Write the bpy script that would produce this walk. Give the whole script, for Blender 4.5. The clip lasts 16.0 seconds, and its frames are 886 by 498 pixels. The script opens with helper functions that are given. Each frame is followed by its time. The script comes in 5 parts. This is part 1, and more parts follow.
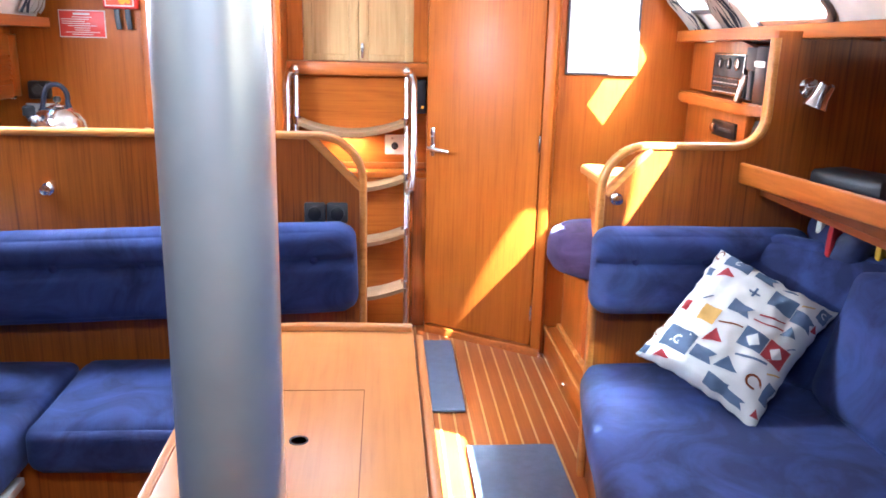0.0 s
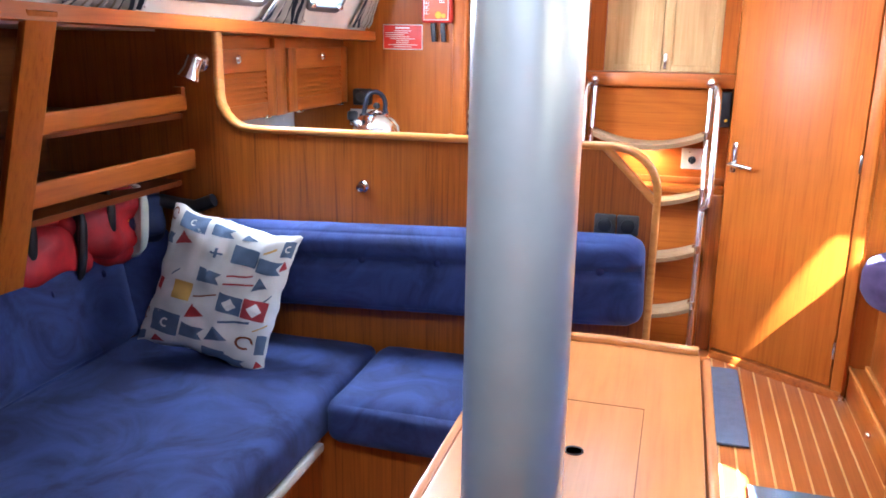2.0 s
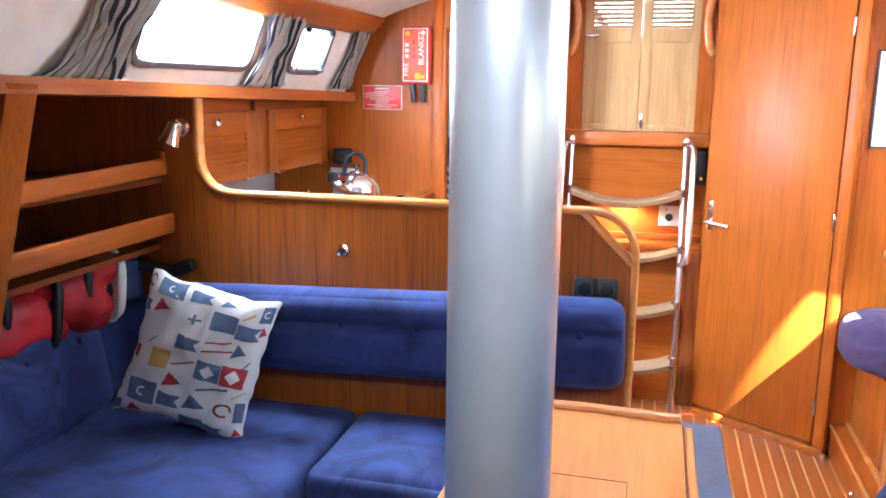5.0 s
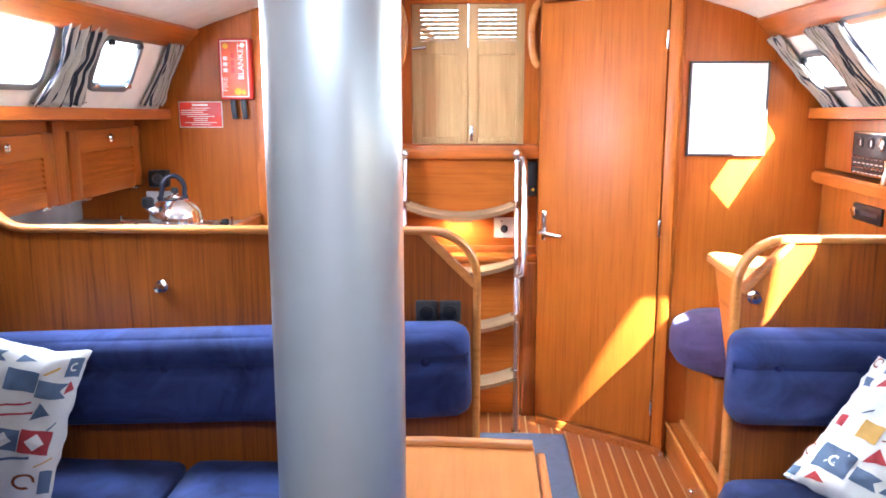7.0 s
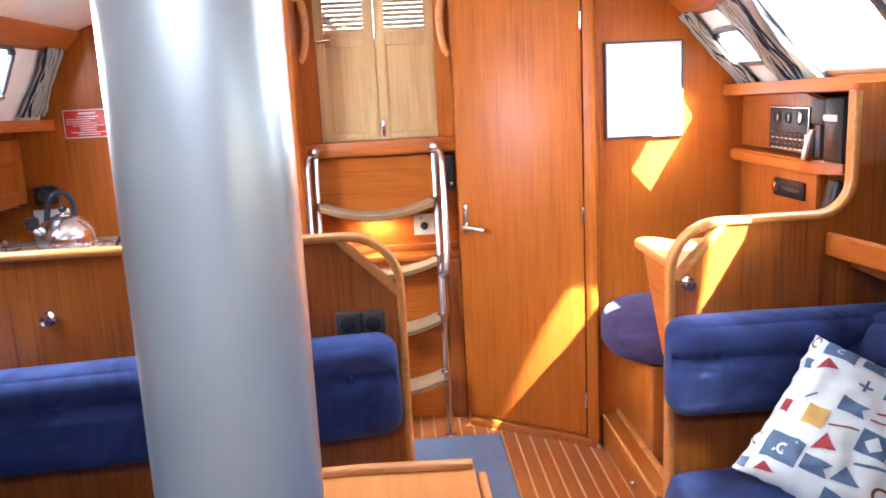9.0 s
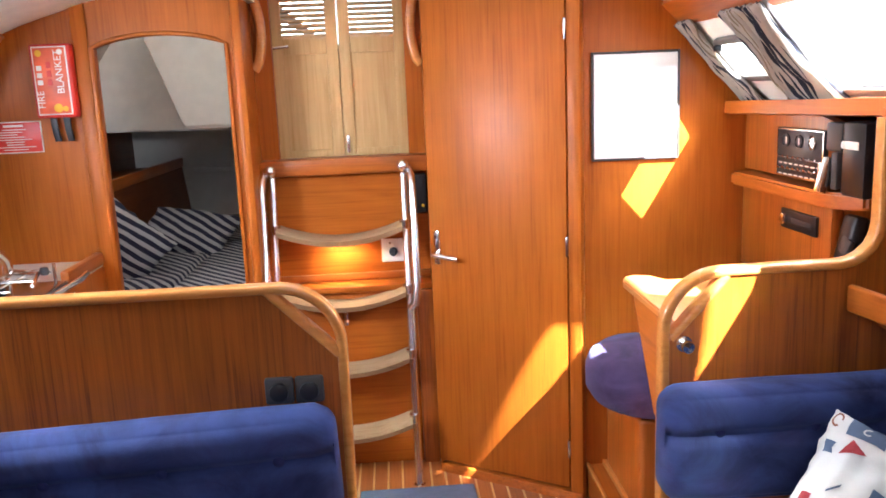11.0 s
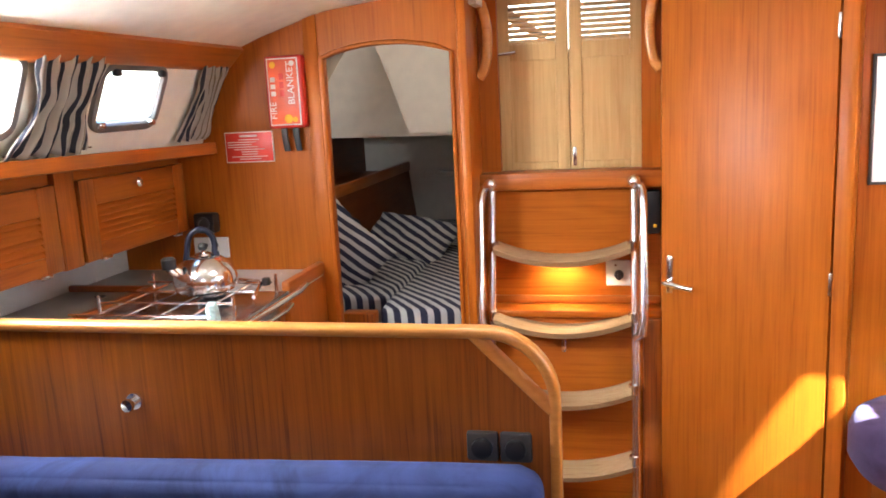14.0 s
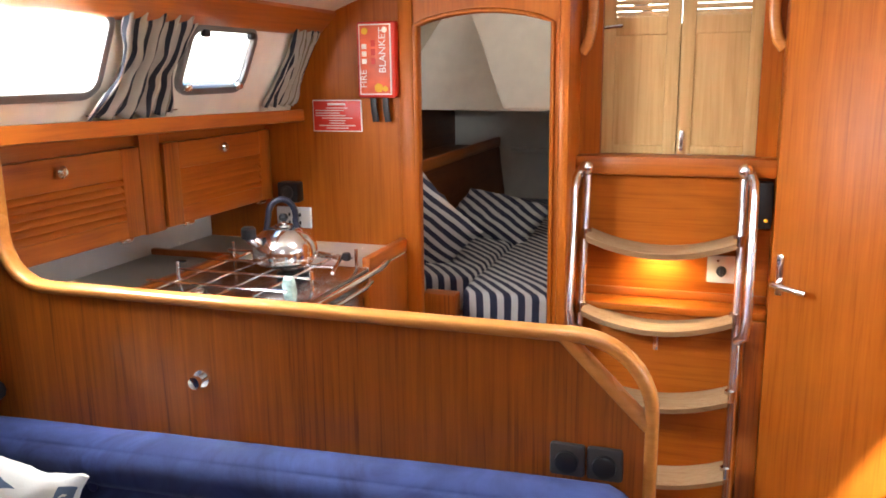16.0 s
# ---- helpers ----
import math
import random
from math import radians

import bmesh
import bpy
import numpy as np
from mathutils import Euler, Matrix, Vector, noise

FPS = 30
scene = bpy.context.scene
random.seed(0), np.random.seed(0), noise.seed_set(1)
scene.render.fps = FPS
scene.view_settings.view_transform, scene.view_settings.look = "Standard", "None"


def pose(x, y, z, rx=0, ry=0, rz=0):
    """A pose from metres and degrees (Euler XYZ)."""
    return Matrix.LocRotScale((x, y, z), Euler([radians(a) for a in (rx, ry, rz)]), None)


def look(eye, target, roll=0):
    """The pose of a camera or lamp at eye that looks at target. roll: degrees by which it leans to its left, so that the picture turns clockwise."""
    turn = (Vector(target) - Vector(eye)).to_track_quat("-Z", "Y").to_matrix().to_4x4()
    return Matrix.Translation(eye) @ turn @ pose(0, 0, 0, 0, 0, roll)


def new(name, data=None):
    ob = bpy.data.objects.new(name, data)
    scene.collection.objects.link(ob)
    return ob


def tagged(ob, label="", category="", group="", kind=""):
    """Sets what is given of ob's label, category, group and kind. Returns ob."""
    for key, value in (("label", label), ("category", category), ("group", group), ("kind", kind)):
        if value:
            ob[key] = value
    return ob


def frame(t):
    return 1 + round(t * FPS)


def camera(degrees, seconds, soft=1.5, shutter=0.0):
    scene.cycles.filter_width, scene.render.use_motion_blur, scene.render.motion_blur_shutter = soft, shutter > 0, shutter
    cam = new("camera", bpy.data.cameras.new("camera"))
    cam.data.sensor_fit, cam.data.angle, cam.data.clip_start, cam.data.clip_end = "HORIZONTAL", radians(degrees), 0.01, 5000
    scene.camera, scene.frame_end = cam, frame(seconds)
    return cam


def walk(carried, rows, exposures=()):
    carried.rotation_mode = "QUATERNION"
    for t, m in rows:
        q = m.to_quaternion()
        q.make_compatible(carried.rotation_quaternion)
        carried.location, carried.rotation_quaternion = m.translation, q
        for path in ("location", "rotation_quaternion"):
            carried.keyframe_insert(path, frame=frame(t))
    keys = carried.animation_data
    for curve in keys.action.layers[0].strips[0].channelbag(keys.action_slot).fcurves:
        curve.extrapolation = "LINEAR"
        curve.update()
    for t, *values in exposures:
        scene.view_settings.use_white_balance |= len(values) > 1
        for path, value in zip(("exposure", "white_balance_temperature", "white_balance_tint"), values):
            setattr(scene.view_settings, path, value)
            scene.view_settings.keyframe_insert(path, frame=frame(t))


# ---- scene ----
cam = camera(57.6, 16.0, soft=1.7)
PATH = [
    (0, (0.421, 0.176, 1.402), (0.568, 2.102, 0.883), 1.4),
    (0.5, (0.421, 0.165, 1.411), (0.372, 2.097, 0.896), 1.3),
    (1, (0.416, 0.173, 1.401), (0.152, 2.086, 0.881), 0.3),
    (1.5, (0.414, 0.176, 1.399), (0.004, 2.065, 0.884), 0.1),
    (2, (0.403, 0.178, 1.4), (-0.134, 2.037, 0.893), 0.8),
    (2.5, (0.388, 0.174, 1.408), (-0.225, 2.012, 0.909), 1.1),
    (3, (0.379, 0.176, 1.422), (-0.212, 2.027, 0.947), 1.0),
    (3.2, (0.377, 0.177, 1.418), (-0.201, 2.04, 0.973), 0.9),
    (5.3, (0.401, 0.193, 1.455), (-0.073, 2.096, 1.061), 1.1),
    (5.5, (0.398, 0.204, 1.457), (-0.053, 2.109, 1.05), 1.3),
    (6, (0.39, 0.239, 1.459), (0.022, 2.162, 1.047), 0.2),
    (6.5, (0.391, 0.283, 1.464), (0.155, 2.231, 1.077), -0.1),
    (7, (0.378, 0.323, 1.465), (0.277, 2.287, 1.1), -0.1),
    (7.5, (0.368, 0.365, 1.464), (0.394, 2.331, 1.095), -1.3),
    (8, (0.366, 0.39, 1.468), (0.419, 2.354, 1.096), -1.7),
    (8.5, (0.366, 0.429, 1.464), (0.443, 2.389, 1.073), -2.6),
    (9, (0.377, 0.48, 1.465), (0.472, 2.44, 1.077), -2.9),
    (9.5, (0.406, 0.556, 1.476), (0.52, 2.519, 1.107), -2.9),
    (9.7, (0.414, 0.599, 1.482), (0.541, 2.561, 1.116), -2.6),
    (12, (0.531, 0.928, 1.518), (0.605, 2.878, 1.081), -1.6),
    (12.5, (0.528, 0.958, 1.521), (0.587, 2.904, 1.063), -0.8),
    (13, (0.525, 0.986, 1.533), (0.469, 2.939, 1.105), -2.3),
    (13.5, (0.506, 1.029, 1.539), (0.206, 2.965, 1.135), -3.0),
    (14, (0.49, 1.063, 1.552), (0.052, 2.979, 1.18), -2.9),
    (14.5, (0.463, 1.094, 1.552), (-0.09, 2.978, 1.172), -2.1),
    (15, (0.443, 1.12, 1.553), (-0.196, 2.974, 1.158), -2.0),
    (15.5, (0.438, 1.155, 1.554), (-0.243, 2.989, 1.138), -1.2),
    (16, (0.442, 1.2, 1.551), (-0.193, 3.047, 1.122), -0.8),
]
EXPO = [(0.0, 4.78, 5200, 10), (3.0, 4.95, 5200, 10), (5.5, 4.85, 5250, 10), (9.5, 4.45, 5350, 10), (12.0, 4.2, 6000, 10), (14.0, 4.25, 6350, 10), (16.0, 4.22, 6450, 10)]
walk(cam, [(t, look(eye, target, roll)) for t, eye, target, roll in PATH], exposures=EXPO)

# ---- world and light ----
SUN_DIR = Vector((-0.60, 0.72, -1.0)).normalized()
world = bpy.data.worlds.new("sky")
world.use_nodes = True
scene.world = world
wn = world.node_tree
sky = wn.nodes.new("ShaderNodeTexSky")
sky.sky_type = "NISHITA"
sky.sun_disc = False
sky.sun_elevation = math.asin(-SUN_DIR.z)
sky.sun_rotation = math.atan2(-SUN_DIR.x, -SUN_DIR.y)
bg = wn.nodes["Background"]
bg.inputs["Strength"].default_value = 0.05
wn.links.new(sky.outputs["Color"], bg.inputs["Color"])

sun_data = bpy.data.lights.new("sun", "SUN")
sun_data.energy, sun_data.angle, sun_data.color = 5.0, radians(0.5), (1.0, 0.93, 0.82)
sun = new("sun", sun_data)
sun.matrix_world = look((5, -3, 8), Vector((5, -3, 8)) + SUN_DIR)


def light_panel(name, eye, target, sx, sy, watts, color=(0.95, 0.97, 1.0), spread=180):
    """An area lamp: daylight in a window opening, or light added inside the cabin."""
    d = bpy.data.lights.new(name, "AREA")
    d.shape, d.size, d.size_y, d.energy, d.color = "RECTANGLE", sx, sy, watts, color
    d.spread = radians(spread)
    ob = new(name, d)
    ob.matrix_world = look(eye, target)
    return ob


# ceiling lamps added to fill the cabin, set in unseen, assumed hatches
light_panel("forward_ceiling_fill", (0.27, 0.42, 1.955), (0.38, 2.0, 0.5), 0.58, 0.42, 0.34, spread=80)
light_panel("saloon_ceiling_fill", (0.27, 2.86, 1.962), (0.27, 2.95, 0.0), 0.55, 0.55, 0.40)
# fill lamp added under the closed aft cabin ceiling, no opening there
light_panel("aft_cabin_fill", (-0.45, 4.3, 1.85), (-0.42, 4.9, 1.1), 0.4, 0.3, 0.16, (1.0, 0.93, 0.82))
light_panel("port_window_daylight", (-1.09, 2.55, 1.60), (-0.45, 2.85, 1.0), 0.45, 0.16, 2.1)
light_panel("starboard_window_daylight", (1.61, 2.62, 1.60), (0.2, 2.75, 1.25), 0.5, 0.14, 0.38)
light_panel("step_lamp", (0.27, 3.995, 0.912), (0.27, 4.02, 0.5), 0.12, 0.03, 0.09, (1.0, 0.72, 0.38))

# ---- materials ----
def nodes_of(name):
    m = bpy.data.materials.new(name)
    m.use_nodes = True
    nt = m.node_tree
    return m, nt, nt.nodes["Principled BSDF"], nt.nodes.new, nt.links.new


def ramp_node(nt, stops, constant=False):
    r = nt.nodes.new("ShaderNodeValToRGB")
    if constant:
        r.color_ramp.interpolation = "CONSTANT"
    el = r.color_ramp.elements
    while len(el) < len(stops):
        el.new(0.5)
    for e, (p, c) in zip(el, stops):
        e.position, e.color = p, (*c, 1)
    return r


def wood(name, dark, light, axis="z", rough=0.34, fine=38.0, coat=0.25, figure=12.0):
    m, nt, b, mk, ln = nodes_of(name)
    tc = mk("ShaderNodeTexCoord")
    oi = mk("ShaderNodeObjectInfo")
    off = mk("ShaderNodeVectorMath")
    off.operation = "MULTIPLY_ADD"
    off.inputs[1].default_value = (1, 1, 1)
    sc = mk("ShaderNodeVectorMath")
    sc.operation = "SCALE"
    sc.inputs["Scale"].default_value = 7.0
    comb = mk("ShaderNodeCombineXYZ")
    for k in ("X", "Y", "Z"):
        ln(oi.outputs["Random"], comb.inputs[k])
    ln(comb.outputs[0], sc.inputs[0])
    ln(tc.outputs["Object"], off.inputs[0])
    ln(sc.outputs[0], off.inputs[2])
    mp = mk("ShaderNodeMapping")
    s = {"x": (1.3, fine, fine), "y": (fine, 1.3, fine), "z": (fine, fine, 1.3)}[axis]
    mp.inputs["Scale"].default_value = s
    ln(off.outputs[0], mp.inputs["Vector"])
    n1 = mk("ShaderNodeTexNoise")
    n1.inputs["Scale"].default_value, n1.inputs["Detail"].default_value = 2.2, 7.0
    n1.inputs["Roughness"].default_value, n1.inputs["Distortion"].default_value = 0.62, 0.5
    ln(mp.outputs[0], n1.inputs["Vector"])
    mp2 = mk("ShaderNodeMapping")
    f2 = fine * 0.10
    mp2.inputs["Scale"].default_value = {"x": (0.8, f2, f2), "y": (f2, 0.8, f2), "z": (f2, f2, 0.8)}[axis]
    ln(off.outputs[0], mp2.inputs["Vector"])
    n2 = mk("ShaderNodeTexNoise")
    n2.inputs["Scale"].default_value, n2.inputs["Detail"].default_value = 1.0, 2.0
    ln(mp2.outputs[0], n2.inputs["Vector"])
    rings_ = mk("ShaderNodeMath")
    rings_.operation = "MULTIPLY"
    rings_.inputs[1].default_value = figure
    ln(n2.outputs["Fac"], rings_.inputs[0])
    wave = mk("ShaderNodeMath")
    wave.operation = "PINGPONG"
    wave.inputs[1].default_value = 1.0
    ln(rings_.outputs[0], wave.inputs[0])
    mix = mk("ShaderNodeMath")
    mix.operation = "MULTIPLY_ADD"
    mix.inputs[1].default_value = 0.90
    ln(n1.outputs["Fac"], mix.inputs[0])
    half = mk("ShaderNodeMath")
    half.operation = "MULTIPLY"
    half.inputs[1].default_value = 0.10
    ln(wave.outputs[0], half.inputs[0])
    ln(half.outputs[0], mix.inputs[2])
    mid = tuple(a * 0.4 + c * 0.6 for a, c in zip(dark, light))
    r = ramp_node(nt, [(0.27, dark), (0.45, mid), (0.68, light)])
    ln(mix.outputs[0], r.inputs[0])
    ln(r.outputs[0], b.inputs["Base Color"])
    rr = mk("ShaderNodeMapRange")
    rr.inputs["To Min"].default_value, rr.inputs["To Max"].default_value = rough - 0.06, rough + 0.12
    n3 = mk("ShaderNodeTexNoise")
    n3.inputs["Scale"].default_value = 6.0
    ln(tc.outputs["Object"], n3.inputs["Vector"])
    ln(n3.outputs["Fac"], rr.inputs["Value"])
    ln(rr.outputs[0], b.inputs["Roughness"])
    bp = mk("ShaderNodeBump")
    bp.inputs["Strength"].default_value, bp.inputs["Distance"].default_value = 0.12, 0.0015
    ln(n1.outputs["Fac"], bp.inputs["Height"])
    ln(bp.outputs[0], b.inputs["Normal"])
    b.inputs["Coat Weight"].default_value, b.inputs["Coat Roughness"].default_value = coat, 0.34
    b.inputs["Specular IOR Level"].default_value = 0.45 if coat > 0.1 else 0.18
    return m


def plain(name, color, rough=0.5, metal=0.0, var=0.12, scale=14.0, bump=0.05, coat=0.0, dist=0.001):
    m, nt, b, mk, ln = nodes_of(name)
    tc = mk("ShaderNodeTexCoord")
    n = mk("ShaderNodeTexNoise")
    n.inputs["Scale"].default_value, n.inputs["Detail"].default_value = scale, 6.0
    ln(tc.outputs["Object"], n.inputs["Vector"])
    r = ramp_node(nt, [(0.3, tuple(c * (1 - var) for c in color)), (0.7, tuple(min(1, c * (1 + var)) for c in color))])
    ln(n.outputs["Fac"], r.inputs[0])
    ln(r.outputs[0], b.inputs["Base Color"])
    b.inputs["Metallic"].default_value = metal
    rr = mk("ShaderNodeMapRange")
    rr.inputs["To Min"].default_value, rr.inputs["To Max"].default_value = max(0.02, rough * 0.8), min(1, rough * 1.25)
    ln(n.outputs["Fac"], rr.inputs["Value"])
    ln(rr.outputs[0], b.inputs["Roughness"])
    if bump:
        n4 = mk("ShaderNodeTexNoise")
        n4.inputs["Scale"].default_value = scale * 14
        ln(tc.outputs["Object"], n4.inputs["Vector"])
        bp = mk("ShaderNodeBump")
        bp.inputs["Strength"].default_value, bp.inputs["Distance"].default_value = bump, dist
        ln(n4.outputs["Fac"], bp.inputs["Height"])
        ln(bp.outputs[0], b.inputs["Normal"])
    b.inputs["Coat Weight"].default_value = coat
    return m


def suede(name, c0, c1):
    m, nt, b, mk, ln = nodes_of(name)
    tc = mk("ShaderNodeTexCoord")
    n = mk("ShaderNodeTexNoise")
    n.inputs["Scale"].default_value, n.inputs["Detail"].default_value, n.inputs["Roughness"].default_value = 4.5, 6.0, 0.60
    n.inputs["Distortion"].default_value = 1.4
    ln(tc.outputs["Object"], n.inputs["Vector"])
    r = ramp_node(nt, [(0.38, c0), (0.62, c1)])
    ln(n.outputs["Fac"], r.inputs[0])
    ln(r.outputs[0], b.inputs["Base Color"])
    b.inputs["Roughness"].default_value = 0.88
    b.inputs["Sheen Weight"].default_value = 0.18
    b.inputs["Sheen Roughness"].default_value = 0.4
    b.inputs["Sheen Tint"].default_value = (0.35, 0.50, 0.90, 1)
    w = mk("ShaderNodeTexNoise")
    w.inputs["Scale"].default_value = 320
    ln(tc.outputs["Object"], w.inputs["Vector"])
    bp = mk("ShaderNodeBump")
    bp.inputs["Strength"].default_value, bp.inputs["Distance"].default_value = 0.25, 0.001
    ln(w.outputs["Fac"], bp.inputs["Height"])
    ln(bp.outputs[0], b.inputs["Normal"])
    return m


def striped(name, stops, direction, period, wobble=0.0, rough=0.85, through_light=0.0, space="Object"):
    """Woven cloth with stripes; direction is the axis that they follow one another along."""
    m, nt, b, mk, ln = nodes_of(name)
    tc = mk("ShaderNodeTexCoord")
    dot = mk("ShaderNodeVectorMath")
    dot.operation = "DOT_PRODUCT"
    dot.inputs[1].default_value = direction
    n = mk("ShaderNodeTexNoise")
    n.inputs["Scale"].default_value, n.inputs["Detail"].default_value = 7.0, 2.0
    ln(tc.outputs["Object"], n.inputs["Vector"])
    ln(tc.outputs[space], dot.inputs[0])
    add = mk("ShaderNodeMath")
    add.operation = "MULTIPLY_ADD"
    add.inputs[1].default_value = wobble
    ln(n.outputs["Fac"], add.inputs[0])
    ln(dot.outputs["Value"], add.inputs[2])
    div = mk("ShaderNodeMath")
    div.operation = "DIVIDE"
    div.inputs[1].default_value = period
    ln(add.outputs[0], div.inputs[0])
    fr = mk("ShaderNodeMath")
    fr.operation = "FRACT"
    ln(div.outputs[0], fr.inputs[0])
    r = ramp_node(nt, stops, True)
    ln(fr.outputs[0], r.inputs[0])
    ln(r.outputs[0], b.inputs["Base Color"])
    b.inputs["Roughness"].default_value = rough
    w = mk("ShaderNodeTexNoise")
    w.inputs["Scale"].default_value = 400
    ln(tc.outputs["Object"], w.inputs["Vector"])
    bp = mk("ShaderNodeBump")
    bp.inputs["Strength"].default_value, bp.inputs["Distance"].default_value = 0.2, 0.001
    ln(w.outputs["Fac"], bp.inputs["Height"])
    ln(bp.outputs[0], b.inputs["Normal"])
    if through_light:
        tr = mk("ShaderNodeBsdfTranslucent")
        ln(r.outputs[0], tr.inputs["Color"])
        mx = mk("ShaderNodeMixShader")
        mx.inputs[0].default_value = through_light
        ln(b.outputs[0], mx.inputs[1])
        ln(tr.outputs[0], mx.inputs[2])
        ln(mx.outputs[0], nt.nodes["Material Output"].inputs["Surface"])
    return m


W_D, W_L = (0.14, 0.028, 0.0025), (0.45, 0.118, 0.0095)
M_WOOD = wood("varnished_teak_upright", W_D, W_L, "z", fine=58)
M_PLY = wood("varnished_teak_ply", (0.26, 0.057, 0.004), (0.43, 0.114, 0.0085), "z", 0.40, 46, 0.06)
M_PLYX = wood("varnished_teak_ply_across", (0.26, 0.057, 0.004), (0.43, 0.114, 0.0085), "x", 0.40, 46, 0.06)
M_WOODX = wood("varnished_teak_across", W_D, W_L, "x")
M_WOODY = wood("varnished_teak_along", (0.26, 0.055, 0.004), (0.49, 0.130, 0.011), "y", 0.34, 26)
M_TRIM = wood("honey_trim", (0.52, 0.18, 0.030), (0.70, 0.30, 0.07), "x", 0.22, 30, 0.5)
M_TABLE = wood("table_veneer", (0.50, 0.17, 0.035), (0.62, 0.25, 0.065), "y", 0.30, 30, 0.3)
# varnished wood with locker shade put into its colour; also joints and print
M_DARKSHADE = wood("dark_and_shade_wood", (0.12, 0.026, 0.005), (0.22, 0.055, 0.010), "y", 0.4, 30, 0.1)
M_SOLE = wood("sole_teak", (0.26, 0.062, 0.010), (0.42, 0.125, 0.022), "y", 0.3, 60, 0.3)
M_HOLLY = wood("sole_holly", (0.62, 0.38, 0.14), (0.75, 0.52, 0.24), "y", 0.35, 60, 0.3)
M_PALE = wood("weathered_pale_teak", (0.42, 0.25, 0.09), (0.58, 0.38, 0.17), "z", 0.6, 34, 0.0)
M_TREAD = wood("bleached_tread", (0.27, 0.165, 0.08), (0.40, 0.265, 0.145), "x", 0.65, 50, 0.0)
M_BLUE = suede("blue_suede", (0.010, 0.017, 0.076), (0.034, 0.055, 0.190))
M_PURPLE = suede("purple_suede", (0.030, 0.018, 0.060), (0.075, 0.048, 0.135))
M_PIPING = plain("blue_piping", (0.012, 0.02, 0.11), 0.7)
M_MAT = plain("blue_grey_carpet", (0.13, 0.165, 0.25), 0.95, bump=0.6, scale=30, dist=0.003)
M_CREAM = plain("cream_headliner", (0.84, 0.80, 0.70), 0.7, var=0.05, bump=0.08)
M_VINYL = plain("white_vinyl", (0.72, 0.69, 0.62), 0.45, var=0.05)
M_ALU = plain("brushed_aluminium", (0.89, 0.89, 0.87), 0.29, 0.82, var=0.06, scale=9, bump=0.02)
M_CHROME = plain("chrome", (0.90, 0.90, 0.90), 0.15, 1.0, var=0.03, bump=0)
M_STEEL = plain("stainless_steel", (0.62, 0.60, 0.58), 0.22, 1.0, var=0.06, bump=0)
M_BLACK = plain("black_plastic", (0.012, 0.012, 0.014), 0.4)
M_FRAME = plain("grey_anodised_frame", (0.17, 0.165, 0.16), 0.4, 0.3)
M_RAIL = plain("polished_rail", (0.90, 0.90, 0.90), 0.2, 1.0, var=0.02, bump=0)
M_NAVYP = plain("navy_black_plastic", (0.006, 0.008, 0.020), 0.35)
M_GREYP = plain("dark_grey_plastic", (0.055, 0.052, 0.052), 0.45)
M_WHITE = plain("white_laminate", (0.75, 0.75, 0.72), 0.25, var=0.04, bump=0)
M_COUNTER = plain("grey_green_laminate", (0.33, 0.33, 0.28), 0.3, var=0.06, bump=0)
M_BOARD = plain("white_board_gloss", (0.93, 0.93, 0.92), 0.12, var=0.02, bump=0, coat=0.4)
M_RED = plain("red_enamel", (0.66, 0.035, 0.018), 0.35, var=0.05, bump=0)
M_LABEL = plain("printed_orange_label", (0.80, 0.12, 0.04), 0.4, var=0.35, scale=9, bump=0)
M_PRINTW = plain("white_print", (0.85, 0.80, 0.74), 0.5, bump=0)
M_REDBAG = plain("red_nylon", (0.42, 0.010, 0.014), 0.6, var=0.3, scale=20, bump=0.3)
M_NAVYBAG = plain("navy_nylon", (0.010, 0.018, 0.07), 0.6, var=0.3, scale=20, bump=0.3)
M_REFLECT = plain("silver_reflective_tape", (0.72, 0.74, 0.62), 0.4)
M_YELLOW = plain("yellow_webbing", (0.75, 0.42, 0.02), 0.6)
M_COTTON = plain("off_white_cotton", (0.62, 0.61, 0.57), 0.9, var=0.08, bump=0.3)
M_CLOTH = plain("pale_green_cloth", (0.36, 0.50, 0.46), 0.9, var=0.45, scale=40)
M_INKBLUE = plain("slate_blue_print", (0.085, 0.125, 0.20), 0.9, var=0.15, bump=0.2)
M_INKRED = plain("brick_red_print", (0.33, 0.03, 0.035), 0.9, var=0.15, bump=0.2)
M_INKGOLD = plain("mustard_print", (0.50, 0.30, 0.07), 0.9, var=0.15, bump=0.2)
M_CURTAIN = striped("curtain_stripes", [(0.0, (0.66, 0.62, 0.55)), (0.30, (0.045, 0.05, 0.07)), (0.46, (0.64, 0.60, 0.53)), (0.64, (0.33, 0.28, 0.19)), (0.70, (0.66, 0.62, 0.55)), (0.86, (0.06, 0.065, 0.085))], (1.0, 0.10, 0.0), 0.8, 0.5, through_light=0.5, space="UV")
M_SHEET = striped("navy_striped_sheet", [(0.0, (0.018, 0.022, 0.05)), (0.52, (0.46, 0.46, 0.45))], (0.75, 0.66, 0.0), 0.041, 0.006)
M_PILLOWCASE = striped("navy_striped_pillowcase", [(0.0, (0.018, 0.022, 0.05)), (0.52, (0.48, 0.48, 0.47))], (0.55, 0.25, 0.80), 0.039, 0.020)
M_WATER = plain("sea_water", (0.02, 0.05, 0.07), 0.15, var=0.3, scale=0.4, bump=0.3)

M_GLASS, _nt, _b, _mk, _ln = nodes_of("window_glass")
_b.inputs["Transmission Weight"].default_value = 1.0
_b.inputs["Roughness"].default_value = 0.02
_b.inputs["IOR"].default_value = 1.05
_b.inputs["Base Color"].default_value = (0.96, 0.97, 0.97, 1)


